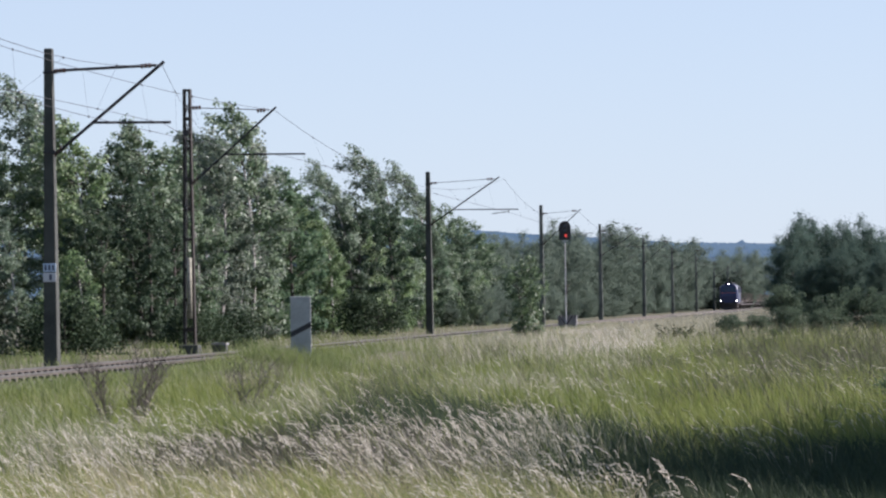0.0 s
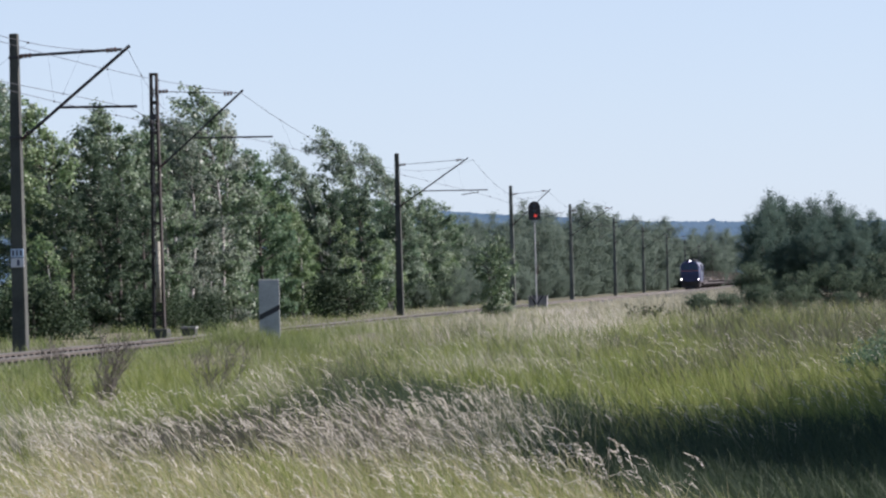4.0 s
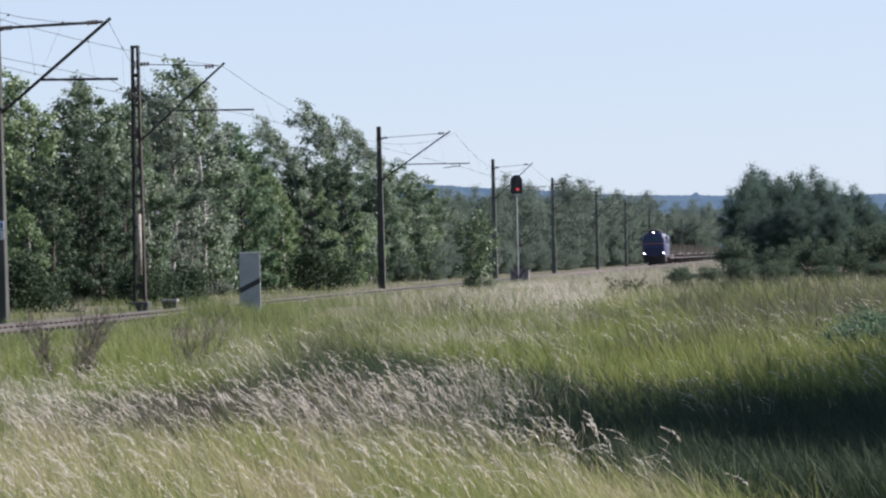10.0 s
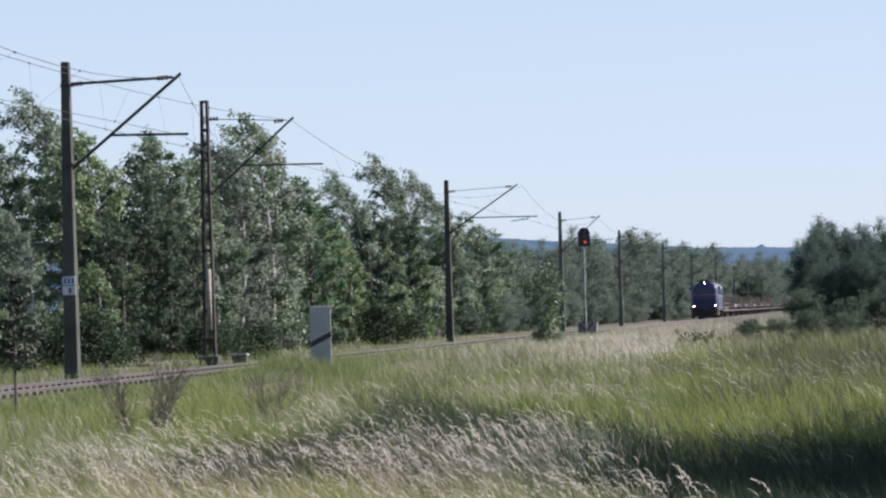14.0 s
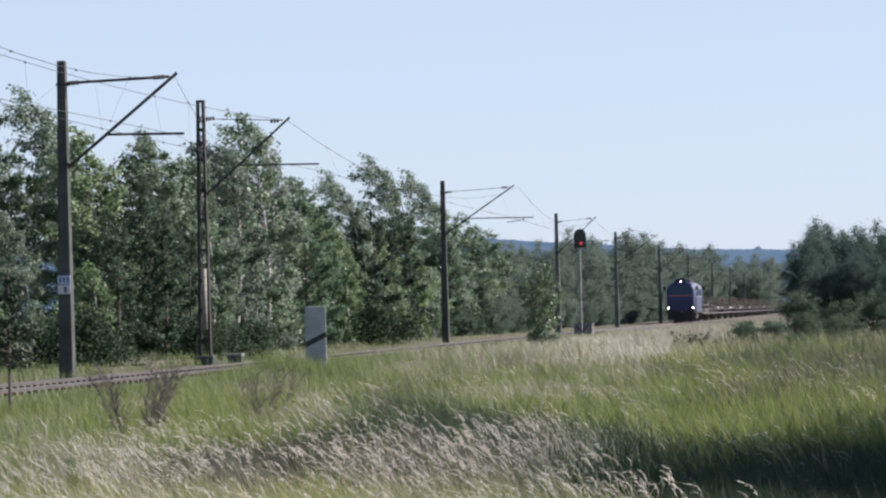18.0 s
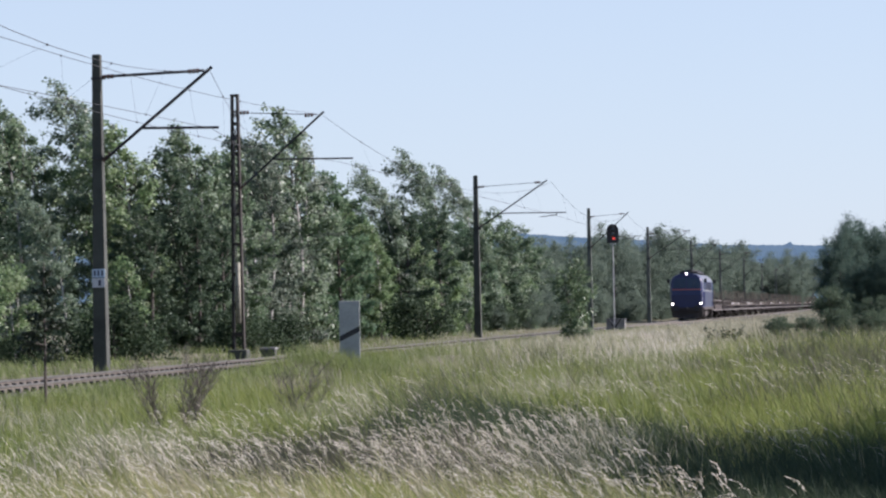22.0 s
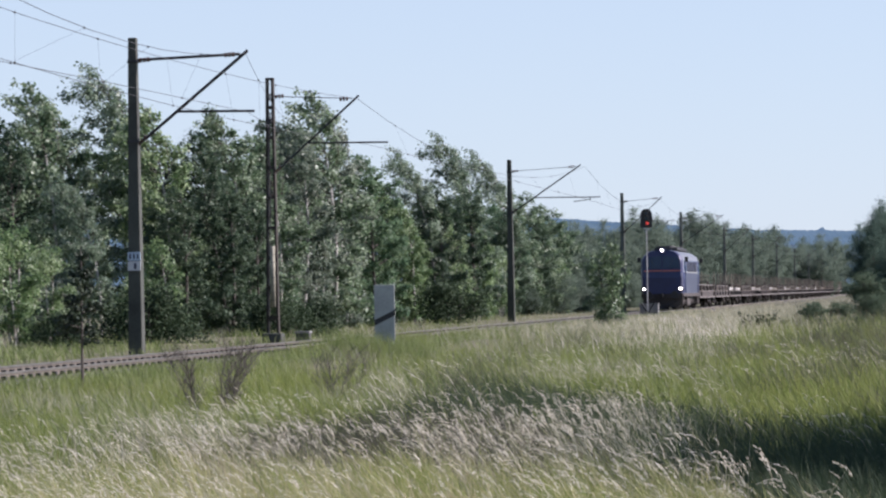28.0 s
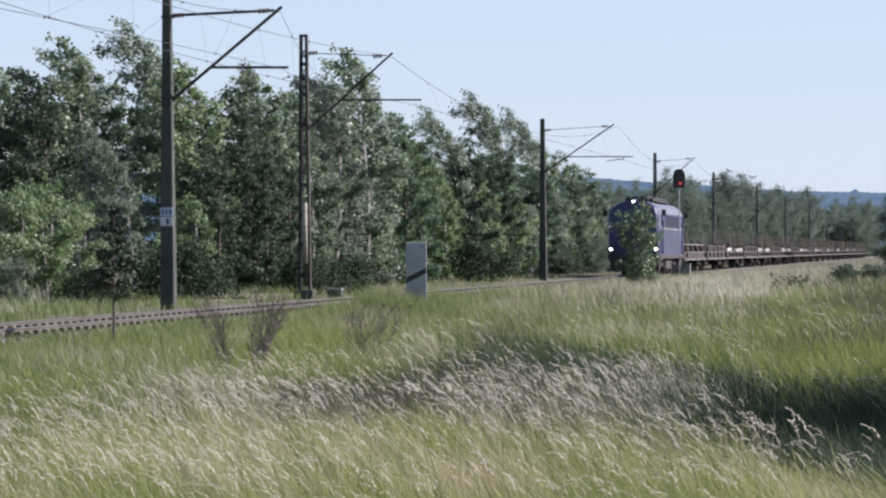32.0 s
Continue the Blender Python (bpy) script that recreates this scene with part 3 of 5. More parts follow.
def cable_box():
    root = new("cable_box")
    root.matrix_basis = Matrix.Translation(line_at(107.5, 0.85, 0)) @ pose(0, 0, 0, 0, 0, TURN)
    tagged(root, "low grey concrete cable box beside the track", "cable box")
    part("body", box(bmesh.new(), 0.44, 0.4, 0.3, 0, 0, 0.10, bevel=0.012), CONCRETE, root)
    part("lid", box(bmesh.new(), 0.50, 0.46, 0.07, 0, 0, 0.287, bevel=0.012), PALE_CONCRETE, root, "pale concrete lid")


cable_box()


# ---- train ----
def bogie(parent, y, axles, base, wheel_r, name="bogie"):
    """A bogie frame with its wheels; returns the wheelset parts."""
    bg = new(name)
    bg.parent = parent
    bg.matrix_basis = Matrix.Translation((0, y, 0))
    half = base / 2
    sets = []
    bm = bmesh.new()
    for s in (-1, 1):
        box(bm, 0.12, base + 1.2, 0.28, s * 1.02, 0, wheel_r + 0.12, bevel=0.03)
        box(bm, 0.1, base + 0.4, 0.12, s * 1.04, 0, wheel_r + 0.34)
    box(bm, 2.1, 0.4, 0.24, 0, 0, wheel_r + 0.2)
    frame_part = part("bogie_frame", bm, UNDER_PAINT, bg)
    for k in range(axles):
        wy = -half + base * k / (axles - 1)
        bm = bmesh.new()
        for s in (-1, 1):
            rod(bm, (s * 0.68, 0, 0), (s * 0.82, 0, 0), wheel_r, sides=20)
            rod(bm, (s * 0.82, 0, 0), (s * 0.84, 0, 0), wheel_r * 0.82, sides=20)
            box(bm, 0.03, wheel_r * 1.4, 0.09, s * 0.85, 0, 0)
        rod(bm, (-0.95, 0, 0), (0.95, 0, 0), 0.08, sides=10)
        ws = part("wheelset", bm, RUSTY, bg)
        ws.matrix_basis = Matrix.Translation((0, wy, wheel_r))
        sets.append(ws)
        bm = bmesh.new()
        for s in (-1, 1):
            box(bm, 0.16, 0.3, 0.3, s * 1.06, wy, wheel_r, bevel=0.02)
        part("axle_box", bm, UNDER_PAINT, bg)
    return sets


def hull_ring(bm, y, wide, rake, half=1.475, low=1.12):
    """One cross-section of the locomotive's body."""
    pts = [(half * 0.97, low), (half, 2.2), (half, 3.16), (half * 0.985, 3.40), (half * 0.88, 3.72), (half * 0.66, 3.97), (half * 0.36, 4.09), (0, 4.12)]
    pts = pts + [(-x, z) for x, z in pts[-2::-1]]
    return [bm.verts.new((x * wide, y + rake * max(0, z - 2.45), z)) for x, z in pts]


def build_loco():
    root = new("locomotive")
    tagged(root, "dark blue diesel locomotive with grey roof, red stripe and lit headlights", "locomotive")
    stations = [(-8.45, 0.85, 0.24), (-8.36, 0.91, 0.22), (-8.15, 0.965, 0.17), (-7.8, 1.0, 0.08), (-7.2, 1, 0), (7.2, 1, 0), (7.8, 1, -0.08), (8.15, 0.965, -0.17), (8.36, 0.91, -0.22), (8.45, 0.85, -0.24)]
    bm = bmesh.new()
    rings = [hull_ring(bm, *st) for st in stations]
    n = len(rings[0])
    roof_faces = []
    for a, b in zip(rings, rings[1:]):
        for k in range(n - 1):
            f = bm.faces.new((a[k], a[k + 1], b[k + 1], b[k]))
            if 4 <= k <= n - 6:
                roof_faces.append(f)
    bm.faces.new(rings[0][::-1])
    bm.faces.new(rings[-1])
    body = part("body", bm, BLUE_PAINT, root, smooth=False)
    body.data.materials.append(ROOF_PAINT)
    body.data.materials.append(SIDE_SUNLIT)
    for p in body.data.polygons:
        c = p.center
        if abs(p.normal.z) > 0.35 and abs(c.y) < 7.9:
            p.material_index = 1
        # side faces take the sunlit tone of the blue
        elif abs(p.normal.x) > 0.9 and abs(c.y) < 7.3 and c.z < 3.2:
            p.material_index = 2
    # roof gear
    for y in (-3.2, 0.6, 3.4):
        bm = bmesh.new()
        rod(bm, (0, y, 4.0), (0, y, 4.42), 0.62, 0.58, 20)
        part("roof_fan", bm, STEEL_DARK, root)
    part("roof_hatch", box(bmesh.new(), 1.6, 9.6, 0.22, 0, 0.0, 4.20, bevel=0.05), STEEL_DARK, root, "dark sooty roof hatch")
    part("exhaust", box(bmesh.new(), 0.5, 0.9, 0.3, 0, -1.4, 4.34, bevel=0.05), STEEL_DARK, root, "sooty exhaust stack")
    for s in (-1, 1):
        part("roof_walkway", box(bmesh.new(), 0.3, 9.5, 0.05, s * 0.75, 0.5, 4.12), STEEL_DARK, root)
        part("horn", rod(bmesh.new(), (s * 0.35, -7.5, 4.3), (s * 0.35, -7.0, 4.3), 0.09, 0.03), STEEL_DARK, root)
    for end in (-1, 1):
        def front(y):
            return -y * end
        # two windscreens and their frame
        for s in (-1, 1):
            bm = bmesh.new()
            q = [(0.05, 2.86), (1.17, 2.86), (1.15, 3.40), (0.98, 3.62), (0.05, 3.70)]
            vs = [bm.verts.new((s * x, front(-8.475 + 0.24 * (z - 2.45)), z)) for x, z in q]
            bm.faces.new(vs if (s * end) > 0 else vs[::-1])
            ext = bmesh.ops.extrude_face_region(bm, geom=bm.faces[:])
            bmesh.ops.translate(bm, vec=(0, front(0.03), 0), verts=[v for v in ext["geom"] if isinstance(v, bmesh.types.BMVert)])
            pane = part("windscreen", bm, GLASS_SKY_TINT, root, "dark windscreen pane")
            part("wiper", rod(bmesh.new(), (s * 0.5, front(-8.49 + 0.11), 2.94), (s * 0.75, front(-8.49 + 0.24), 3.45), 0.012, sides=6), BLACK_PAINT, pane)
        bm = bmesh.new()
        q = [(-1.25, 2.65), (1.25, 2.65), (1.25, 2.72), (-1.25, 2.72)]
        vs = [bm.verts.new((x, front(-8.464 + 0.24 * (z - 2.45)), z)) for x, z in q]
        bm.faces.new(vs)
        ext = bmesh.ops.extrude_face_region(bm, geom=bm.faces[:])
        bmesh.ops.translate(bm, vec=(0, front(0.02), 0), verts=[v for v in ext["geom"] if isinstance(v, bmesh.types.BMVert)])
        part("front_stripe", bm, RED_PAINT, root, "thin red stripe across the front")
        bm = bmesh.new()
        rod(bm, (0, front(-8.32), 4.08), (0, front(-7.9), 4.08), 0.2, sides=18)
        top = part("headlight", bm, BLUE_PAINT, root, "round top headlight")
        part("lens", rod(bmesh.new(), (0, front(-8.36), 4.08), (0, front(-8.32), 4.08), 0.066, sides=18), LIGHT_WHITE if end < 0 else GLASS_SKY_TINT, top, "lit white lens" if end < 0 else "dark lens")
        for s in (-1, 1):
            bm = bmesh.new()
            rod(bm, (s * 1.24, front(-8.56), 1.45), (s * 1.24, front(-8.2), 1.45), 0.21, sides=16)
            low = part("buffer_light", bm, STEEL_DARK, root)
            part("lens", rod(bmesh.new(), (s * 1.24, front(-8.6), 1.45), (s * 1.24, front(-8.56), 1.45), 0.07, sides=16), LIGHT_WHITE if end < 0 else GLASS_SKY_TINT, low, "lit white lens" if end < 0 else "dark lens")
            bm = bmesh.new()
            rod(bm, (s * 0.88, front(-8.45), 1.05), (s * 0.88, front(-8.95), 1.05), 0.11, sides=12)
            rod(bm, (s * 0.88, front(-8.95), 1.05), (s * 0.88, front(-9.02), 1.05), 0.25, sides=16)
            part("buffer", bm, STEEL_DARK, root)
            part("handrail", rod(bmesh.new(), (s * 1.36, front(-8.42), 1.5), (s * 1.36, front(-8.40), 2.5), 0.02, sides=6), GALVANISED, root)
            part("corner_strip", rod(bmesh.new(), (s * 1.44, front(-8.16), 2.5), (s * 1.40, front(-7.98), 3.5), 0.028, sides=6), PLATE_WHITE, root, "white strip up the cab corner")
            part("mirror", box(bmesh.new(), 0.24, 0.08, 0.34, s * 1.62, front(-7.75), 3.45, bevel=0.02), BLACK_PAINT, root)
            part("cab_step", box(bmesh.new(), 0.3, 0.5, 0.7, s * 1.2, front(-7.6), 0.65), UNDER_PAINT, root)
        bm = bmesh.new()
        box(bm, 2.75, 0.35, 0.45, 0, front(-8.25), 0.98, bevel=0.03)
        part("buffer_beam", bm, UNDER_PAINT, root)
        bm = bmesh.new()
        q = [(-1.3, 0.75), (1.3, 0.75), (1.15, 0.2), (0, 0.14), (-1.15, 0.2)]
        vs = [bm.verts.new((x, front(-8.35 - (0.3 if abs(x) < 0.1 else 0)), z)) for x, z in q]
        bm.faces.new(vs)
        ext = bmesh.ops.extrude_face_region(bm, geom=bm.faces[:])
        bmesh.ops.translate(bm, vec=(0, front(0.06), 0), verts=[v for v in ext["geom"] if isinstance(v, bmesh.types.BMVert)])
        part("snow_plough", bm, UNDER_PAINT, root)
        part("coupling_hook", box(bmesh.new(), 0.16, 0.5, 0.2, 0, front(-8.6), 1.05, bevel=0.03), STEEL_DARK, root)
    for s in (-1, 1):
        for y in (-7.15, 7.15):
            door = part("cab_door", box(bmesh.new(), 0.03, 0.72, 1.9, s * 1.487, y + (0.55 if y < 0 else -0.55), 2.15, bevel=0.01), BLUE_PAINT, root)
            part("door_window", box(bmesh.new(), 0.012, 0.42, 0.5, s * 1.505, y + (0.55 if y < 0 else -0.55), 2.75), GLASS_SKY_TINT, door)
            part("cab_window", box(bmesh.new(), 0.02, 0.62, 0.6, s * 1.480, y - (0.25 if y < 0 else -0.25), 3.0), GLASS_SKY_TINT, root, "dark side window")
        for y in (-4.2, -2.6, -1.0, 0.6, 2.2, 3.8):
            grille = part("side_grille", box(bmesh.new(), 0.03, 1.1, 0.7, s * 1.482, y, 2.95, bevel=0.01), STEEL_DARK, root)
            for k in range(5):
                part("louvre", box(bmesh.new(), 0.02, 1.04, 0.05, s * 1.50, y, 2.68 + 0.135 * k), BLUE_PAINT, grille)
        part("side_stripe", box(bmesh.new(), 0.012, 14.2, 0.07, s * 1.481, 0, 2.6), WHITE_PAINT, root, "thin pale stripe along the side")
        part("frame_sill", box(bmesh.new(), 0.14, 16.4, 0.22, s * 1.39, 0, 1.02, bevel=0.02), UNDER_PAINT, root)
    part("fuel_tank", box(bmesh.new(), 2.5, 3.6, 0.7, 0, 0, 0.65, bevel=0.08), UNDER_PAINT, root)
    sets = bogie(root, -4.3, 3, 4.2, 0.525) + bogie(root, 4.3, 3, 4.2, 0.525)
    return root, sets


LOCO, LOCO_SETS = build_loco()


def build_wagon(stakes):
    """A long four-axle flat wagon with stanchions, low end walls and a few leftover loads."""
    root = new("flat_wagon")
    tagged(root, "rusty brown flat wagon with wooden stakes and low sides", "railway wagon", "wagons of the train")
    L = 18.5
    deck = part("deck", box(bmesh.new(), 2.6, L - 0.1, 0.07, 0, 0, 1.26), DECK_WOOD, root, "grey plank deck")
    for k in range(30):
        part("plank_joint", box(bmesh.new(), 2.56, 0.03, 0.012, 0, -L / 2 + 0.6 + k * 0.6, 1.298), BARK_DARK, deck)
    for s in (-1, 1):
        bm = box(bmesh.new(), 0.1, L, 0.40, s * 1.31, 0, 1.02)
        part("side_sill", bm, BROWN_WAGON, root)
        # flange paler than the sill, standing in for a lit lower edge
        part("sill_flange", box(bmesh.new(), 0.2, L, 0.07, s * 1.33, 0, 0.80, bevel=0.01), DUSTY_STEEL, root, "dusty grey lower flange, paled like a lit edge")
        part("deck_edge", box(bmesh.new(), 0.08, L, 0.05, s * 1.34, 0, 1.275), DUSTY_STEEL, root, "dusty grey deck edge")
        for k in range(stakes):
            y = -L / 2 + 1.6 + k * (L - 3.2) / (stakes - 1)
            st = part("stanchion", box(bmesh.new(), 0.07, 0.09, 1.6, s * 1.42, y, 1.94, bevel=0.01), STAKE_WOOD, root, "weathered wooden stake")
            part("socket", box(bmesh.new(), 0.11, 0.18, 0.26, s * 1.415, y, 1.05), STEEL_DARK, st)
        for e in (-1, 1):
            part("buffer", rod(rod(bmesh.new(), (s * 0.88, e * L / 2, 1.05), (s * 0.88, e * (L / 2 + 0.5), 1.05), 0.1, sides=10), (s * 0.88, e * (L / 2 + 0.5), 1.05), (s * 0.88, e * (L / 2 + 0.58), 1.05), 0.22, sides=14), STEEL_DARK, root)
    for e in (-1, 1):
        part("headstock", box(bmesh.new(), 2.7, 0.16, 0.36, 0, e * L / 2, 1.06, bevel=0.02), BROWN_WAGON, root)
        part("end_wall", box(bmesh.new(), 2.5, 0.08, 0.45, 0, e * (L / 2 - 0.15), 1.52, bevel=0.01), BROWN_WAGON, root)
        part("hand_brake", rod(rod(bmesh.new(), (-1.15, e * (L / 2 - 0.1), 1.3), (-1.15, e * (L / 2 - 0.1), 2.1), 0.03), (1.2, e * (L / 2 - 0.1), 1.3), (0.7, e * (L / 2 - 0.1), 2.05), 0.03), RUSTY, root)
    part("brake_gear", box(bmesh.new(), 1.4, 3.2, 0.3, 0, 0, 0.72), UNDER_PAINT, root)
    sets = bogie(root, -6.6, 2, 1.8, 0.48) + bogie(root, 6.6, 2, 1.8, 0.48)
    return root


def load_on(wagon, kind, y, size):
    w, l, h = size
    if kind == "timber":
        ob = part("timber_stack", box(bmesh.new(), w, l, 0.10, 0, y, 1.36), PALE_WOOD, wagon, "pale sawn timber lying on the deck")
        for k in range(5):
            part("board", box(bmesh.new(), w / 5 - 0.03, l - random.uniform(0.02, 0.3), h, -w / 2 + w / 10 + k * w / 5, y, 1.41 + h / 2), PALE_WOOD, ob)
    else:
        ob = part("load_crate", box(bmesh.new(), w, l, h, 0, y, 1.30 + h / 2, bevel=0.03), BROWN_WAGON, wagon, "dark brown steel crate on the deck")
        for k in range(4):
            part("crate_rib", box(bmesh.new(), w + 0.05, 0.08, h - 0.05, 0, y - l / 2 + (k + 0.5) * l / 4, 1.30 + h / 2), RUSTY, ob)


def side_panels(wagon):
    """Low dark drop sides, folded up along the deck."""
    for s in (-1, 1):
        for k in range(4):
            panel = part("drop_side", box(bmesh.new(), 0.06, 4.05, 0.34, s * 1.30, -6.3 + 4.2 * k, 1.48, bevel=0.012), BROWN_WAGON, wagon, "dark brown folded-up side panel")
            for j in (-1, 0, 1):
                part("panel_rib", box(bmesh.new(), 0.035, 0.09, 0.32, s * 1.345, -6.3 + 4.2 * k + 1.7 * j, 1.48), BROWN_WAGON, panel)
        part("panel_rail", box(bmesh.new(), 0.07, 16.8, 0.05, s * 1.30, 0, 1.677), DUSTY_STEEL, wagon, "dusty grey upper rail")


def open_frame(wagon):
    """Open side frame: a top rail on slanting posts."""
    for s in (-1, 1):
        part("top_rail", box(bmesh.new(), 0.08, 18.2, 0.07, s * 1.30, 0, 1.72, bevel=0.01), DUSTY_STEEL, wagon, "dusty grey top rail")
        for y, slant in ((-9.0, 0.0), (-5.2, 0.9), (-1.4, 0.9), (2.6, 0.9), (6.4, 0.9), (9.0, 0.0)):
            part("slanting_post", rod(bmesh.new(), (s * 1.30, y + slant, 1.28), (s * 1.30, y - slant, 1.70), 0.05, sides=6), DUSTY_STEEL, wagon)


PITCH = 19.9
first = build_wagon(2)
open_frame(first)
proto = build_wagon(5)
side_panels(proto)
bare = build_wagon(7)
load_on(bare, "timber", -5.6, (2.64, 4.4, 0.16))
load_on(bare, "crate", 0.2, (2.2, 2.6, 0.55))
load_on(bare, "timber", 5.4, (2.64, 6.6, 0.12))
WAGONS = [first, proto, bare] + [copy_thing(bare if k % 2 == 0 else proto, Matrix.Identity(4)) for k in range(3, 23)]


tail = part("tail_crate", box(bmesh.new(), 2.3, 2.2, 0.9, 0, 7.0, 1.76, bevel=0.04), PALE_WOOD, WAGONS[-1], "pale crate on the last wagon")


# ---- trees ----
def crown_mesh(name, seed, height, radius, low, clumps, leaves, size, material, lean=-0.02):
    """Many small leaves gathered in uneven clumps round the limbs."""
    rng = np.random.default_rng(seed)
    t = rng.random(clumps) ** 0.8
    z = low + (height * 0.93 - low) * t
    prof = (t + 0.3) ** 0.2 * (1.04 - t) ** 0.42 * 1.15
    ang = rng.random(clumps) * 2 * np.pi
    lobes = 1 + 0.25 * np.sin(ang * 3 + seed) + 0.2 * np.sin(ang * 2 + z * 1.7 + seed * 2)
    r = radius * np.clip(prof, 0, 1.1) * lobes * rng.random(clumps) ** 0.36
    spread = (0.13 + 0.075 * radius) * rng.uniform(0.6, 1.4, clumps) * 1.35
    cx, cy = r * np.cos(ang) + lean * (z / height) ** 3 * height, r * np.sin(ang)
    weight = spread ** 1.6
    which = rng.choice(clumps, leaves, p=weight / weight.sum())
    off = rng.normal(0, 1, (leaves, 3))
    off *= (rng.random(leaves) ** 0.45 / np.linalg.norm(off, axis=1))[:, None] * 1.75 * spread[which][:, None]
    off[:, 2] *= 0.9
    c = np.stack([cx, cy, z], 1)[which] + off
    c[:, 2] = np.maximum(c[:, 2], 0.05)
    return leaf_sheet(name, rng, c, size, material, off / (spread[which][:, None] * 1.5))


def leaf_sheet(name, rng, c, size, material, face=None):
    n = len(c)
    a = rng.normal(0, 1, (n, 3))
    if face is not None:
        face = face + rng.normal(0, 0.6, (n, 3)) + np.array([0, 0, 0.25])
        a = np.cross(face, a)
    a /= np.linalg.norm(a, axis=1)[:, None]
    b = np.cross(a, rng.normal(0, 1, (n, 3)) if face is None else face)
    b /= np.linalg.norm(b, axis=1)[:, None] + 1e-9
    ln = size * rng.uniform(0.7, 1.4, n)[:, None]
    wd = ln * 0.38
    v = np.stack([c - a * ln * 0.5, c + b * wd, c + a * ln * 0.5, c - b * wd], 1).reshape(-1, 3)
    return sheet(name, v, np.arange(4 * n).reshape(n, 4), material)


def trunk_bm(seed, height, radius, crown_r, low, stems=1, limbs=16):
    rng = random.Random(seed)
    bm = bmesh.new()
    for s in range(stems):
        p = Vector((rng.uniform(-0.3, 0.3) * (stems > 1), rng.uniform(-0.3, 0.3) * (stems > 1), -0.3))
        lean = Vector((rng.uniform(-0.08, 0.05), rng.uniform(-0.06, 0.06), 1))
        steps = 7
        line = [p.copy()]
        for k in range(steps):
            p = p + (lean + Vector((rng.uniform(-0.05, 0.04), rng.uniform(-0.05, 0.05), 0))) * (height * 0.92 / steps)
            line.append(p.copy())
        for k in range(steps):
            rod(bm, line[k], line[k + 1], radius * (1 - k / steps) + 0.012, radius * (1 - (k + 1) / steps) + 0.012, 7)
        for k in range(limbs // stems):
            t = rng.uniform(0.25, 0.92)
            q = line[min(steps, int(t * steps))]
            a = rng.uniform(0, 6.283)
            reach = crown_r * rng.uniform(0.5, 0.95) * (1.1 - 0.6 * t)
            rod(bm, q, q + Vector((math.cos(a) * reach, math.sin(a) * reach, reach * rng.uniform(0.4, 1.0))), radius * 0.32 * (1.1 - t) + 0.008, 0.006, 5)
    return bm


def skeleton(seed, height, radius, low, stems, boughs, sweep):
    """Stems and boughs of a wind-swept tree: each a list of points, the boughs with their reach."""
    rng = random.Random(seed)
    lines, limbs = [], []
    for s in range(stems):
        turn = 6.283 * s / stems + rng.uniform(-0.4, 0.4)
        out = radius * 0.32 if stems > 1 else 0.0
        tall = height * (1.0 if s == 0 else rng.uniform(0.8, 0.95))
        line = []
        wob, wob2 = rng.uniform(0, 6), rng.uniform(0, 6)
        for k in range(13):
            t = k / 12
            line.append(Vector((math.cos(turn) * out * t ** 0.7 + 0.10 * math.sin(3 * t + wob) - sweep * height * t ** 2.6,
                                math.sin(turn) * out * t ** 0.7 + 0.10 * math.sin(3.6 * t + wob2), -0.3 + (tall + 0.3) * t)))
        lines.append(line)
        for k in range(boughs // stems):
            t = (k + rng.random()) / (boughs // stems)
            z = low + (tall * 0.97 - low) * t
            u = (z + 0.3) / (tall + 0.3) * 12
            j = min(11, int(u))
            root = line[j].lerp(line[j + 1], u - j)
            a = k * 2.4 + rng.uniform(-0.5, 0.5)
            shape = (0.55 + 0.9 * t) if t < 0.42 else 0.93 * (1.0 - ((t - 0.42) / 0.6) ** 1.6) + 0.06
            reach = radius * shape * rng.uniform(0.62, 1.22) / (1.15 if stems > 1 else 1.0)
            rise = reach * (0.25 + 0.9 * t) * rng.uniform(0.6, 1.3)
            bough = []
            for i in range(6):
                v = i / 5
                bough.append(root + Vector((math.cos(a) * reach * v - sweep * 4.2 * reach * v * v * (0.25 + t), math.sin(a) * reach * v,
                                            rise * (v - 0.28 * v * v))))
            limbs.append((bough, reach, t))
        # plumes that carry the top
        for k in range(5 if sweep > 0.04 else 3):
            z0 = tall * rng.uniform(0.58, 0.80)
            u = (z0 + 0.3) / (tall + 0.3) * 12
            j = min(11, int(u))
            root = line[j].lerp(line[j + 1], u - j)
            a, up = rng.uniform(0, 6.283), (tall * rng.uniform(0.84, 1.0 if sweep > 0.04 else 0.92) - z0)
            bough = [root + Vector((math.cos(a) * 0.42 * radius * v ** 0.8 - sweep * 3.6 * up * v ** 2.4, math.sin(a) * 0.42 * radius * v ** 0.8, up * (v - 0.10 * v ** 4))) for v in (0, 0.2, 0.4, 0.6, 0.8, 1.0)]
            limbs.append((bough, up * 0.5, 1.0))
        limbs.append((line[8:13] + [line[12] + Vector((-0.35, 0, 0.06))], height * 0.10, 1.0))
    return lines, limbs


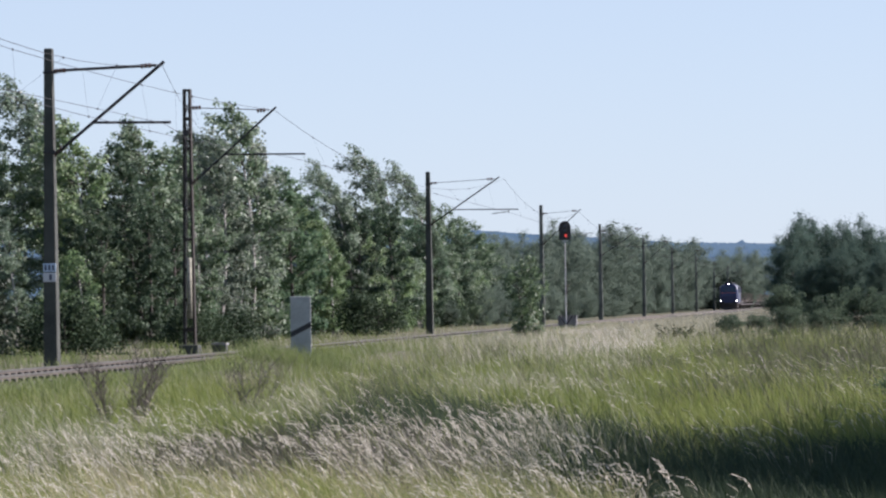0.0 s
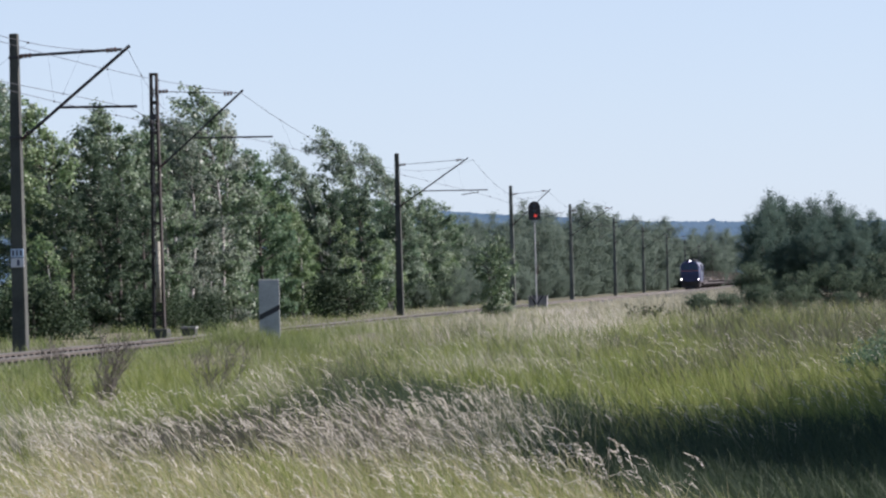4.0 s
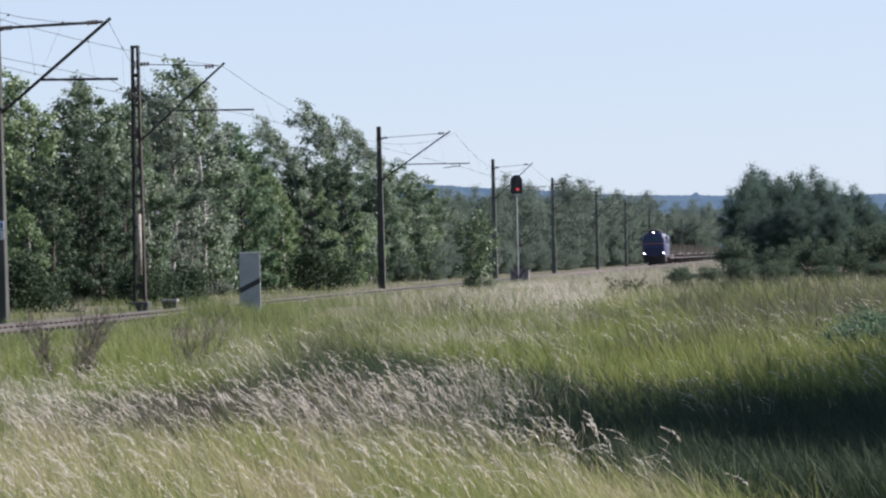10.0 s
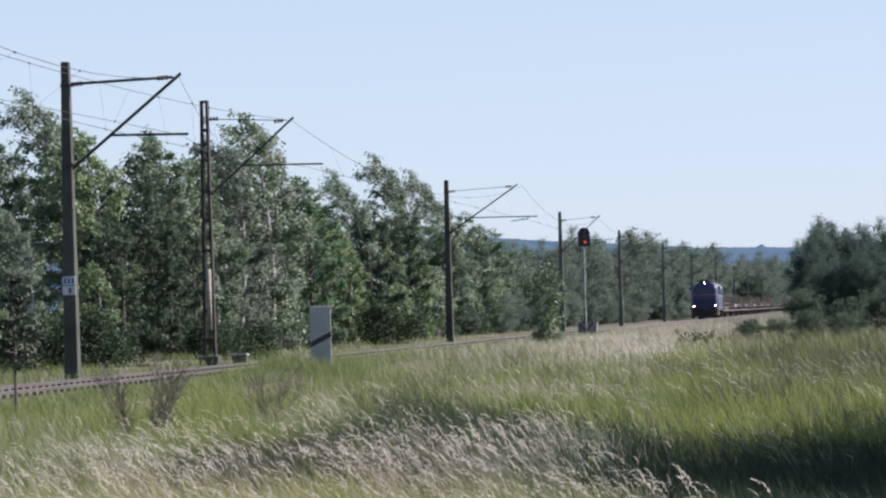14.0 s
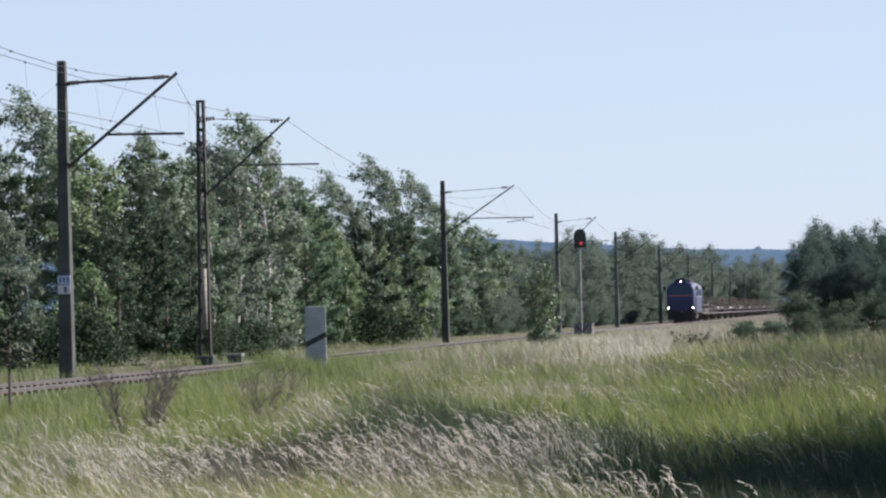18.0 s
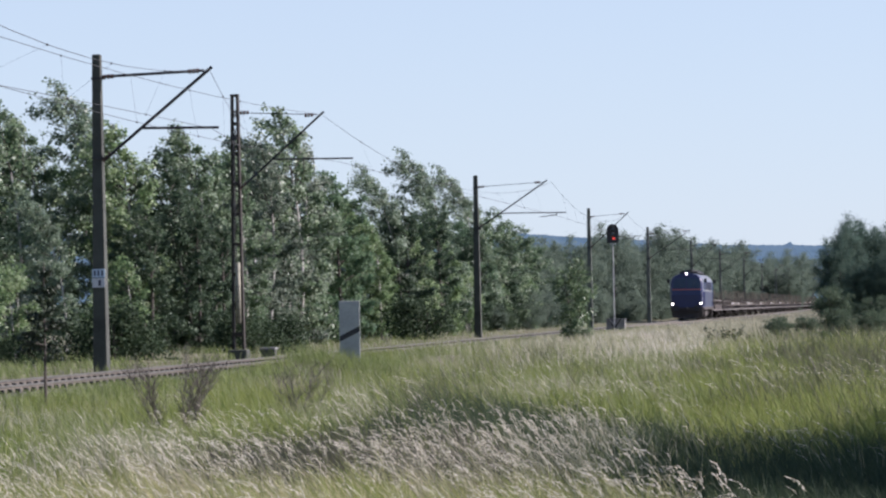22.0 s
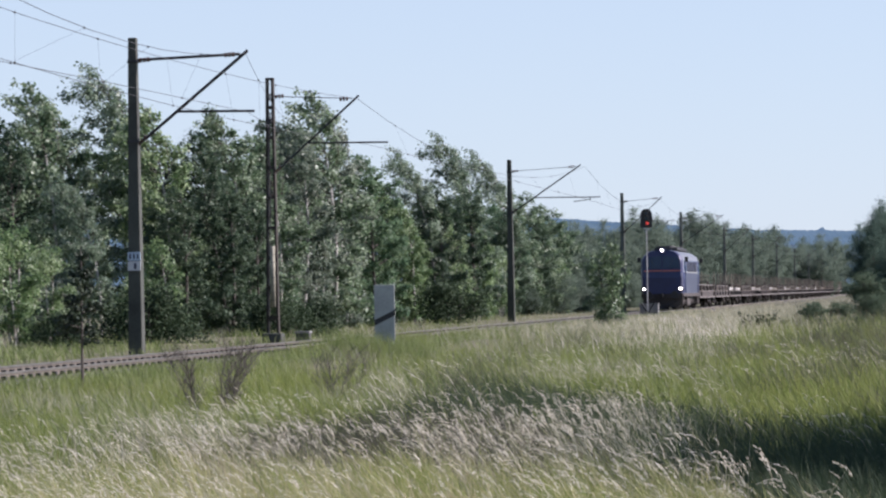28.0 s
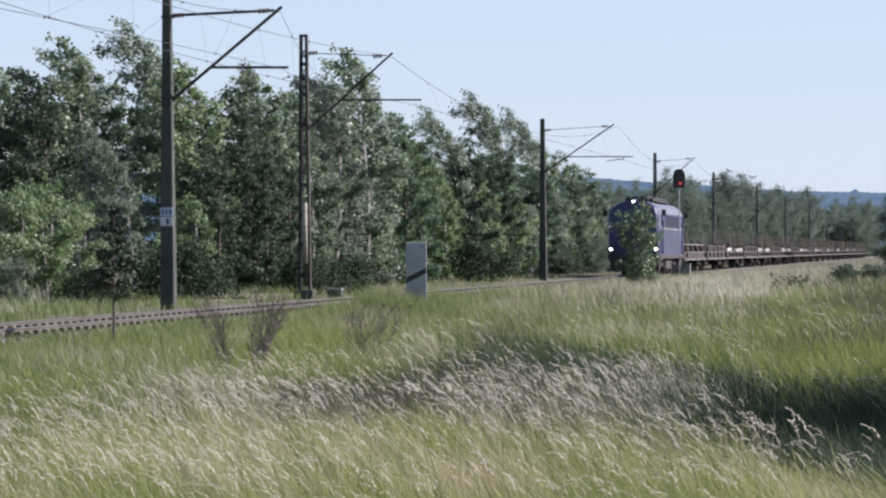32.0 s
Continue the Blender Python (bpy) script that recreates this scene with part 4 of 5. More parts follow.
def bough_trunk(lines, limbs, radius):
    """Stems with their boughs; the boughs take the second material."""
    bm = bmesh.new()
    for line in lines:
        for k in range(9):
            rod(bm, line[k], line[k + 1], radius * (1 - k / 12) + 0.012, radius * (1 - (k + 1) / 12) + 0.012, 7)
    stems = len(bm.faces)
    for bough, reach, high in limbs:
        for k in range(5):
            rod(bm, bough[k], bough[k + 1], (0.006 + 0.011 * reach) * (1 - k / 5) + 0.003, (0.006 + 0.011 * reach) * (1 - (k + 1) / 5) + 0.003, 4)
    for k, f in enumerate(bm.faces):
        f.material_index = int(k >= stems)
    return bm


def bough_crown(name, seed, limbs, leaves, size, material, sweep, twigs=22, loose=0.10):
    """Leaves along the twigs of each bough, in sprays with gaps between them."""
    rng = np.random.default_rng(seed)
    start, end, heavy = [], [], []
    for bough, reach, high in limbs:
        pts = np.array([tuple(p) for p in bough])
        n = max(5, int(twigs * (0.45 + 0.4 * reach)))
        u = np.clip(0.22 + 0.80 * rng.random(n) ** 0.8, 0, 0.999) * 5
        j = u.astype(int)
        p = pts[j] + (pts[j + 1] - pts[j]) * (u - j)[:, None]
        along = pts[5] - pts[0]
        along = along / (np.linalg.norm(along) + 1e-6)
        way = along * 0.75 + rng.normal(0, 0.5, (n, 3)) + np.array([-7.0 * sweep * high, 0, 0.25 * high])
        way /= np.linalg.norm(way, axis=1)[:, None]
        ln = (0.18 + (0.34 - 0.14 * high) * reach * (1.12 - u / 5)) * rng.uniform(0.6, 1.3, n)
        start.append(p)
        end.append(p + way * ln[:, None])
        heavy.append((ln * rng.uniform(0.3, 1.7, n) + 0.05) * (1.1 - 0.5 * high))
    start, end, heavy = np.concatenate(start), np.concatenate(end), np.concatenate(heavy)
    which = rng.choice(len(start), leaves, p=heavy / heavy.sum())
    t = rng.random(leaves) ** 0.8 * 1.08
    off = rng.normal(0, loose, (leaves, 3)) * (0.75 + 0.5 * rng.random(len(start)))[which][:, None]
    c = start[which] + (end[which] - start[which]) * t[:, None] + off
    # the twigs' tips hang and blow over
    c[:, 2] -= 0.10 * t ** 2
    c[:, 2] = np.maximum(c[:, 2], 0.05)
    out = off / loose * 0.5 + (end - start)[which] * 0.8
    return leaf_sheet(name, rng, c, size, material, out)


PROTO = {}
# height, radius, crown low, boughs, leaves, leaf size, leaf material, bark, trunk radius, stems, sweep, label
BOUGHED = {
    "birch_a": (9.0, 1.85, 0.9, 50, 15500, 0.12, LEAF_BIRCH, BARK_BIRCH, 0.07, 1, 0.13, "tall birch with pale trunk and wind-blown silvery green leaves"),
    "birch_b": (9.0, 2.15, 0.7, 64, 19500, 0.12, LEAF_BIRCH, BARK_BIRCH, 0.07, 2, 0.12, "broad two-stemmed birch with wind-blown grey-green leaves"),
    "birch_c": (9.0, 1.45, 1.2, 40, 14000, 0.10, LEAF_PLUME, BARK_BIRCH, 0.06, 1, 0.20, "slim birch with a ragged wind-blown top"),
    "birch_grey": (9.0, 2.1, 0.5, 64, 20500, 0.11, LEAF_GREY, BARK_BIRCH, 0.07, 2, 0.10, "dense grey-green birch flecked with turned leaves"),
    "birch_fresh": (9.0, 1.95, 0.6, 54, 16500, 0.12, LEAF_FRESH, BARK_BIRCH, 0.07, 1, 0.12, "birch with fresh yellowish green leaves in the wind"),
    "aspen": (9.0, 2.3, 0.4, 60, 18500, 0.125, LEAF_DARK, BARK_DARK, 0.10, 2, 0.08, "dense dark green aspen at the wood's edge, darkened for shade"),
    "aspen_green": (9.0, 2.3, 0.3, 60, 19000, 0.125, LEAF_ASPEN, BARK_DARK, 0.10, 1, 0.08, "deep green aspen among the birches"),
    "young": (4.0, 1.35, 0.1, 34, 7800, 0.095, LEAF_FRESH, BARK_BIRCH, 0.03, 3, 0.08, "bushy young birch with light green leaves"),
    "young_grey": (4.0, 1.4, 0.1, 34, 7800, 0.095, LEAF_GREY, BARK_BIRCH, 0.03, 3, 0.08, "bushy young birch with grey-green leaves"),
    "round": (9.0, 2.7, 0.2, 72, 21000, 0.125, LEAF_BIRCH, BARK_DARK, 0.10, 2, 0.02, "rounded green tree at the end of the wood"),
    "far": (9.0, 2.8, 0.1, 60, 21000, 0.125, LEAF_HAZED, BARK_DARK, 0.10, 2, 0.02, "distant green deciduous tree beside the line, paled like haze"),
    "far_b": (9.0, 2.2, 0.1, 50, 17000, 0.125, LEAF_HAZED, BARK_DARK, 0.10, 1, 0.02, "distant slender green tree beside the line, paled like haze"),
    "dense": (9.0, 2.7, 0.0, 90, 30000, 0.125, LEAF_CLUMP, BARK_DARK, 0.12, 3, 0.02, "large dense dark green tree in a clump"),
    "bush": (1.6, 1.15, 0.0, 44, 9000, 0.06, LEAF_BUSH, BARK_DARK, 0.02, 4, 0.01, "rounded dark green bush in the meadow"),
    "low_sallow": (1.2, 0.7, 0.0, 26, 2600, 0.055, LEAF_ASPEN, BARK_DARK, 0.012, 4, 0.01, "low fresh green sallow bush in the meadow"),
    "sapling": (4.0, 0.85, 0.5, 16, 1900, 0.10, LEAF_FRESH, BARK_BIRCH, 0.025, 1, 0.05, "sparse birch sapling with pale shining leaves"),
}
TREE_SPECS = {
    # height, radius, crown low, clumps, leaves, leaf size, leaf material, bark, trunk radius, stems, label
    "shade": (9.0, 3.6, 0.1, 170, 12000, 0.24, LEAF_DARK, BARK_DARK, 0.15, 3, "broad dense tree out of view, added to shade the hollow"),
    "dark_bush": (1.3, 0.95, 0.0, 40, 4200, 0.075, BUSH_DARK, BARK_DARK, 0.03, 3, "low dark evergreen bush by the trees"),
}


def plant(kind, x, y, height, turn=None, wide=1.0, group="", name="tree", category="tree"):
    blown = kind in BOUGHED
    h0 = (BOUGHED if blown else TREE_SPECS)[kind][0]
    s = (1.0 if blown else 1.04) * height / h0
    if blown:
        x += (0.1 if BOUGHED[kind][10] > 0.04 else 0.0) * height
    z = float(ground_z(x, y))
    a = (x * 37.1 + y * 91.7) % (70 if blown and BOUGHED[kind][10] > 0.04 else 360) - 35 if turn is None else turn
    m = pose(x, y, z, 0, 0, a) @ Matrix.Diagonal((s * wide, s * wide, s, 1))
    if kind in PROTO:
        return copy_thing(PROTO[kind], m @ Matrix.Diagonal([1 / k for k in PROTO[kind].scale] + [1]))
    root = new(name)
    seed = sum(map(ord, kind))
    if blown:
        h0, r, low, boughs, leaves, size, leaf, bark, tr, stems, sweep, label = BOUGHED[kind]
        lines, limbs = skeleton(seed, h0, r, low, stems, boughs, sweep)
        wood = bough_trunk(lines, limbs, tr)
        me = bough_crown("crown", seed, limbs, leaves, size, leaf, sweep, loose=0.075 if h0 < 2 else 0.24 if leaf in (LEAF_HAZED, LEAF_CLUMP) else 0.10)
    else:
        h0, r, low, clumps, leaves, size, leaf, bark, tr, stems, label = TREE_SPECS[kind]
        wood = trunk_bm(seed, h0, tr, r, low, stems)
        me = crown_mesh("crown", seed, h0, r, low, clumps, leaves, size, leaf)
    tagged(root, label, category, group)
    trunk = part("trunk", wood, bark, root, "pale bark trunk with dark limbs" if bark == BARK_BIRCH else "dark trunk and limbs")
    trunk.data.materials.append(BARK_DARK)
    crown = new("crown", me)
    crown.parent = root
    root.matrix_basis = m
    PROTO[kind] = root
    return root


# the last three low aspens are dark fill for a shaded gap
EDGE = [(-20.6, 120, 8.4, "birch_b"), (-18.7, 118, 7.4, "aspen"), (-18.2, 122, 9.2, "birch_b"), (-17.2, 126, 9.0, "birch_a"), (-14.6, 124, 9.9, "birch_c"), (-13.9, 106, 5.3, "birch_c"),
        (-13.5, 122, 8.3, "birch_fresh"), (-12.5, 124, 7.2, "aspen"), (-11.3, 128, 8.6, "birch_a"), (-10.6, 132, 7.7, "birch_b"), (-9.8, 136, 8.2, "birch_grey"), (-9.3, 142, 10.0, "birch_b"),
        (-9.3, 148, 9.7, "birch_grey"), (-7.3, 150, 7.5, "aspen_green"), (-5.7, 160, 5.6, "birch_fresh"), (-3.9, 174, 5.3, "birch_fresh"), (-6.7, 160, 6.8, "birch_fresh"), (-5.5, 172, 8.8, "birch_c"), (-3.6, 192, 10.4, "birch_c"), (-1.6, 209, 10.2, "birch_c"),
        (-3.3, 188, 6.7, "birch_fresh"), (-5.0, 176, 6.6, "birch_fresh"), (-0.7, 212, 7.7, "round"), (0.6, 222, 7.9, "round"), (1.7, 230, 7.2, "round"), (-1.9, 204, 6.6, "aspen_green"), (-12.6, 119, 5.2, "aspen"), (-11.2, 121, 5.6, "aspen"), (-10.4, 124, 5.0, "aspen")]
YOUNG = [(-15.5, 100, 3.7, "young"), (-14.7, 102, 3.1, "young"), (-16.1, 98, 3.4, "young"), (-11.4, 104, 3.2, "sapling"), (-12.1, 104, 2.3, "young"), (-6.2, 164, 4.5, "young"), (-4.8, 175, 4.3, "young"),
         (-3.0, 188, 4.6, "young"), (-1.7, 198, 4.0, "young"), (-8.1, 146, 4.1, "young_grey"), (-9.0, 140, 4.2, "young_grey"), (-7.3, 152, 3.2, "young"), (-9.5, 134, 3.0, "young_grey"), (0.2, 214, 3.1, "young"), (2.1, 226, 3.5, "young")]
BEHIND = [(-26.1, 150, 9.0), (-22.8, 155, 8.4), (-19.0, 158, 9.1), (-16.1, 160, 6.6), (-14.0, 165, 7.4), (-11.3, 160, 9.0), (-9.7, 165, 8.2), (-7.8, 165, 6.8), (-6.9, 170, 6.1), (-5.0, 172, 6.9), (-3.7, 182, 6.9), (-1.5, 202, 6.2), (0.2, 216, 6.1)]
LINE_WOOD = [(3.5, 245, 6.1), (5.0, 257, 6.0), (6.9, 274, 6.8), (8.8, 290, 6.9), (10.5, 304, 8.3), (12.8, 324, 8.0), (14.9, 342, 7.8), (17.9, 368, 9.5), (20.7, 392, 9.6), (23.8, 419, 9.4), (27.5, 450, 9.7), (31.8, 487, 10.0), (37.9, 540, 10.2), (42.7, 581, 11.4), (36.4, 520, 9.6), (26.7, 430, 6.8), (32.6, 512, 7.0), (19.8, 402, 5.9), (2.6, 237, 5.4), (1.4, 226, 4.8)]
FAR_WOOD = [(60.7, 720, 12.1), (67.9, 760, 13.3), (74.8, 800, 13.2), (52.4, 650, 10.0), (48.8, 640, 9.1), (56.0, 700, 10.5), (40.3, 560, 7.4)]
RIGHT_WOOD = [(32.2, 330, 7.6), (34.0, 336, 9.4), (35.6, 345, 10.2), (37.4, 348, 9.6), (39.0, 345, 9.2), (41.2, 352, 10.0), (43.0, 350, 9.2), (45.4, 352, 8.6), (47.4, 352, 7.4), (33.2, 318, 5.6), (50.5, 360, 6.6), (54.0, 370, 6.3), (56.5, 370, 6.0), (60.5, 380, 6.4), (36.0, 318, 6.4), (40.0, 318, 6.0), (44.0, 322, 5.6), (38.0, 325, 7.4), (42.0, 330, 7.0)]
LOW_WOOD = [(3.7, 234, 2.2), (6.7, 260, 3.1), (11.2, 298, 2.3), (13.5, 318, 1.8), (17.7, 354, 2.1), (27.3, 437, 1.8), (38.7, 569, 2.1), (33.5, 507, 2.7), (2.4, 223, 2.5)]
BUSHES = [(10.4, 130, 0.85, 1.2), (12.0, 135, 0.85, 1.2), (13.5, 138, 1.2, 1.0), (15.0, 140, 1.0, 1.2), (11.6, 124, 0.5, 1.2), (16.6, 150, 1.6, 1.0), (14.6, 150, 2.0, 0.8), (18.4, 155, 1.9, 1.0), (20.3, 158, 1.6, 1.1), (22.3, 160, 2.4, 1.2), (24.4, 162, 2.1, 1.1), (19.5, 140, 0.9, 1.2), (22.0, 146, 1.1, 1.2), (17.3, 140, 0.8, 1.2), (25.5, 158, 1.6, 1.1), (27.0, 165, 2.1, 1.1)]
DARK_BUSHES = [(-9.0, 118, 1.3), (-8.2, 120, 1.1), (-7.6, 122, 1.2), (-3.6, 158, 1.8), (-11.3, 100, 1.5), (-10.7, 101, 1.1), (-13.4, 97, 1.0), (0.3, 206, 1.6)]
# trees added outside the view to cast the hollow's shade
SHADE_TREES = [(13.8, 45.0, 6.0), (13.6, 41.6, 7.0), (13.6, 38.4, 7.7), (18.0, 39.5, 9.3), (13.6, 34.9, 8.0), (13.6, 31.5, 8.5), (13.6, 28.0, 8.7), (14.0, 24.8, 7.8), (18.0, 32.5, 9.5), (18.0, 26.0, 8.6)]

SWAYING = []
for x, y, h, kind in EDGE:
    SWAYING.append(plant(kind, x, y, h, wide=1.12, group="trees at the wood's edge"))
for x, y, h, kind in YOUNG:
    plant(kind, x, y, h, group="young trees at the wood's edge")
for k, (x, y, h) in enumerate(BEHIND):
    plant("aspen", x, y, h, wide=1.15, group="trees at the wood's edge")
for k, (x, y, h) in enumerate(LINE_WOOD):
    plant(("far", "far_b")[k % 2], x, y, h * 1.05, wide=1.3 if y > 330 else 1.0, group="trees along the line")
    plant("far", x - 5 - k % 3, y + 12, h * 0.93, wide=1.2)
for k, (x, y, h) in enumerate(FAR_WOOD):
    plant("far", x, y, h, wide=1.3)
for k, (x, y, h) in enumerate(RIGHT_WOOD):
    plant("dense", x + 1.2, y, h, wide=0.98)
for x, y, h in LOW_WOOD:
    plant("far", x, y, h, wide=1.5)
for k in range(34):
    y = 205 + k * 11.0
    p = line_at(y, -3.2 - 1.8 * (k * 0.618 % 1))
    plant("far", p.x, y, 1.6 + 1.6 * (k * 0.371 % 1), wide=1.9, group="undergrowth along the line")
for k in range(30):
    y = 232 + k * 13.0
    p = line_at(y, -11.0 - 3.0 * (k * 0.618 % 1))
    plant("far_b", p.x, y, 4.2 + 2.2 * (k * 0.371 % 1), wide=1.9, group="trees along the line")
for k in range(15):
    y = 425 + 22 * (k % 3)
    plant("far_b", (0.012 + 0.003 * k) * y, y, 7.4 + 1.2 * (k * 0.618 % 1) - 0.06 * k, wide=1.6, group="trees along the line")
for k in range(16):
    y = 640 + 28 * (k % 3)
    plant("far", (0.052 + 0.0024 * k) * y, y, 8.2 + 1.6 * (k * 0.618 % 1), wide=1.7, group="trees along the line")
for k in range(26):
    y = 96 + k * 5.2
    p = line_at(y, -6.2 - 2.6 * (k * 0.618 % 1))
    if not 108 < y < 126:
        plant("young_grey" if y < 150 else "young", p.x, y, 1.3 + 1.1 * (k * 0.371 % 1), wide=1.35, group="young trees at the wood's edge")
for kind, x, y, h in (("low_sallow", 6.6, 49, 0.7), ("low_sallow", 7.0, 50, 0.9), ("bush", 7.6, 50.5, 0.8), ("low_sallow", 7.3, 48.6, 0.75), ("low_sallow", 7.9, 49.5, 0.95)):
    plant(kind, x, y, h, wide=1.0, name="bush", category="bush", group="bushes in the meadow")
plant("bush", 3.2, 137.6, 0.45, wide=1.3, name="bush", category="bush", group="bushes in the meadow")
for x, y, h, wide in BUSHES:
    plant("bush", x + 0.5, y, h, wide=wide, name="bush", category="bush", group="bushes in the meadow")
for x, y, h in DARK_BUSHES:
    plant("dark_bush", x, y, h, wide=1.2, name="evergreen_bush", category="bush", group="dark bushes by the wood")
for k, (x, y, h) in enumerate(SHADE_TREES):
    plant("shade", x, y, h, wide=0.72)


def slim_shrub():
    """A thin leafy young tree standing alone by the track."""
    x, y = 3.25, 138.0
    root = tagged(new("young_tree"), "slim leafy young tree standing alone by the track", "tree")
    root.matrix_basis = Matrix.Translation((x, y, float(ground_z(x, y))))
    lines, limbs = skeleton(78, 3.45, 1.05, 0.2, 2, 40, 0.02)
    part("trunk", bough_trunk(lines, limbs, 0.025), BARK_DARK, root, "thin dark stems").data.materials.append(BARK_DARK)
    crown = new("crown", bough_crown("crown", 78, limbs, 5400, 0.085, LEAF_SLIM, 0.02, 16, 0.08))
    crown.parent = root


slim_shrub()


def dark_sapling():
    """A small half-bare conifer with level twigs."""
    x, y = -7.95, 60.0
    root = tagged(new("conifer_sapling"), "small half-bare dark conifer sapling beside the track", "tree")
    root.matrix_basis = Matrix.Translation((x, y, float(ground_z(x, y))))
    h = 2.55
    part("trunk", rod(bmesh.new(), (0, 0, -0.2), (0, 0, h), 0.034, 0.008, 7), BARK_DARK, root, "thin dark stem")
    rng = random.Random(5)
    pts = []
    for k in range(44):
        t = rng.uniform(0.3, 0.97)
        a = rng.uniform(0, 6.283)
        reach = 0.6 * (1.08 - t) * rng.uniform(0.7, 1.25) + 0.05
        end = Vector((math.cos(a) * reach, math.sin(a) * reach, h * t + reach * rng.uniform(-0.1, 0.35)))
        part("branch", rod(bmesh.new(), (0, 0, h * t), end, 0.010, 0.004, 5), BARK_DARK, root)
        for j in range(44):
            q = Vector((0, 0, h * t)).lerp(end, rng.uniform(0.2, 1.05))
            pts.append((q.x + rng.gauss(0, 0.03), q.y + rng.gauss(0, 0.03), q.z + rng.gauss(0, 0.025)))
    needles = new("needles", leaf_sheet("needles", np.random.default_rng(9), np.array(pts), 0.068, NEEDLES))
    needles.parent = root


dark_sapling()


def bare_shrub(x, y, h, seed, twigs=100):
    root = tagged(new("bare_shrub"), "dry grey-brown shrub of thin bare twigs in the grass", "shrub", "dry shrubs in the meadow")
    root.matrix_basis = Matrix.Translation((x, y, float(ground_z(x, y))))
    rng = random.Random(seed)
    bm = bmesh.new()
    for k in range(9):
        a = rng.uniform(0, 6.283)
        p = Vector((rng.uniform(-0.10, 0.10), rng.uniform(-0.10, 0.10), -0.1))
        fan_out = rng.uniform(0.2, 0.75)
        way = Vector((math.cos(a) * fan_out, math.sin(a) * fan_out, 1))
        for j in range(6):
            q = p + (way + Vector((rng.uniform(-0.3, 0.3), rng.uniform(-0.3, 0.3), 0))) * (h / 6.0 * rng.uniform(0.75, 1.1))
            rod(bm, p, q, 0.010 * (1 - j / 7), 0.010 * (1 - (j + 1) / 7), 5)
            for i in range(twigs // 12 if j > 1 else 1):
                s = p.lerp(q, rng.random())
                e = s + way * 0.14 + Vector((rng.uniform(-0.2, 0.2), rng.uniform(-0.2, 0.2), rng.uniform(0.0, 0.2)))
                rod(bm, s, e, 0.0045, 0.002, 4)
                for g in (0.35, 0.7):
                    o = s.lerp(e, g)
                    rod(bm, o, o + Vector((rng.uniform(-0.12, 0.12), rng.uniform(-0.1, 0.1), rng.uniform(0.03, 0.14))), 0.003, 0.0015, 4)
            p = q
    part("branchwork", bm, TWIG, root)


bare_shrub(-4.25, 45.0, 1.35, 3, 84)
bare_shrub(-3.0, 50.0, 1.1, 6, 40)


def leafy_weed(x, y, h, seed):
    """A dark dry weed with a few leafy stems."""
    root = tagged(new("tall_weed"), "dark leafy weed standing out of pale grass", "weed", "tall weeds in the meadow")
    root.matrix_basis = Matrix.Translation((x, y, float(ground_z(x, y))))
    rng = random.Random(seed)
    pts = []
    for k in range(9):
        a, out = rng.uniform(0, 6.283), rng.uniform(0.15, 0.5)
        foot = Vector((rng.uniform(-0.3, 0.3), rng.uniform(-0.3, 0.3), -0.05))
        tip = foot + Vector((math.cos(a) * out, math.sin(a) * out, h * rng.uniform(0.6, 1.0)))
        part("stem", rod(bmesh.new(), foot, tip, 0.012, 0.005, 5), TWIG, root)
        for j in range(26):
            q = foot.lerp(tip, rng.uniform(0.35, 1.02))
            pts.append((q.x + rng.gauss(0, 0.07), q.y + rng.gauss(0, 0.07), q.z + rng.gauss(0, 0.04)))
    leaves = new("leaves", leaf_sheet("leaves", np.random.default_rng(seed), np.array(pts), 0.09, WEED_LEAF))
    leaves.parent = root


for k, (x, y, h) in enumerate([(8.2, 120, 0.8), (8.75, 121, 0.6)]):
    leafy_weed(x, y, h, 40 + k)


# ---- grass ----
def fan(rng, n, y0, y1, left=-0.205, right=0.185):
    """Places in the meadow, thinning with distance."""
    per = 26
    m = n // per
    y = np.repeat(1 / (1 / y0 + rng.random(m) * (1 / y1 - 1 / y0)), per)
    x = np.repeat(left + (right - left) * rng.random(m), per) * y
    wide = 0.05 + 0.0042 * y
    return x + rng.normal(0, 1, m * per) * wide, y + rng.normal(0, 1, m * per) * wide * 1.6


def blades(name, material, rng, x, y, height, width, lean, label, curl=0.25):
    """Tapered blades that the wind bends over: seven points, five triangles each."""
    n = len(x)
    z = ground_z(x, y) - 0.03
    a = rng.random(n) * np.pi
    side = np.stack([np.cos(a) * width, np.sin(a) * width * 0.6, np.zeros(n)], 1)
    tuft = np.sin(x * 7.3 + 1.7 * y) * 0.5 + np.sin(x * 3.1 - 2.3 * y) * 0.5
    out = lean * (1 + 0.6 * tuft) + rng.normal(0, 0.30, n)
    deep = rng.normal(0, 0.28, n)
    droop = np.clip(curl * (1 + 0.6 * rng.normal(0, 1, n)), 0, 0.8)
    base = np.stack([x, y, z], 1)

    def at(t):
        return base + np.stack([-out * height * t ** 1.7, deep * height * t ** 1.5, height * (t - droop * t ** 3 * 0.6)], 1)

    one, two, tip = at(0.45), at(0.78), at(1.0)
    v = np.stack([base - side, base + side, one + side * 0.9, one - side * 0.9, two + side * 0.6, two - side * 0.6, tip], 1).reshape(-1, 3)
    k = np.arange(n) * 7
    f = np.concatenate([np.stack([k + p, k + q, k + r], 1) for p, q, r in ((0, 1, 2), (0, 2, 3), (3, 2, 4), (3, 4, 5), (5, 4, 6))])
    ob = new(name, sheet(name, v, f, material))
    return tagged(ob, label, "grass", kind="stuff"), tip


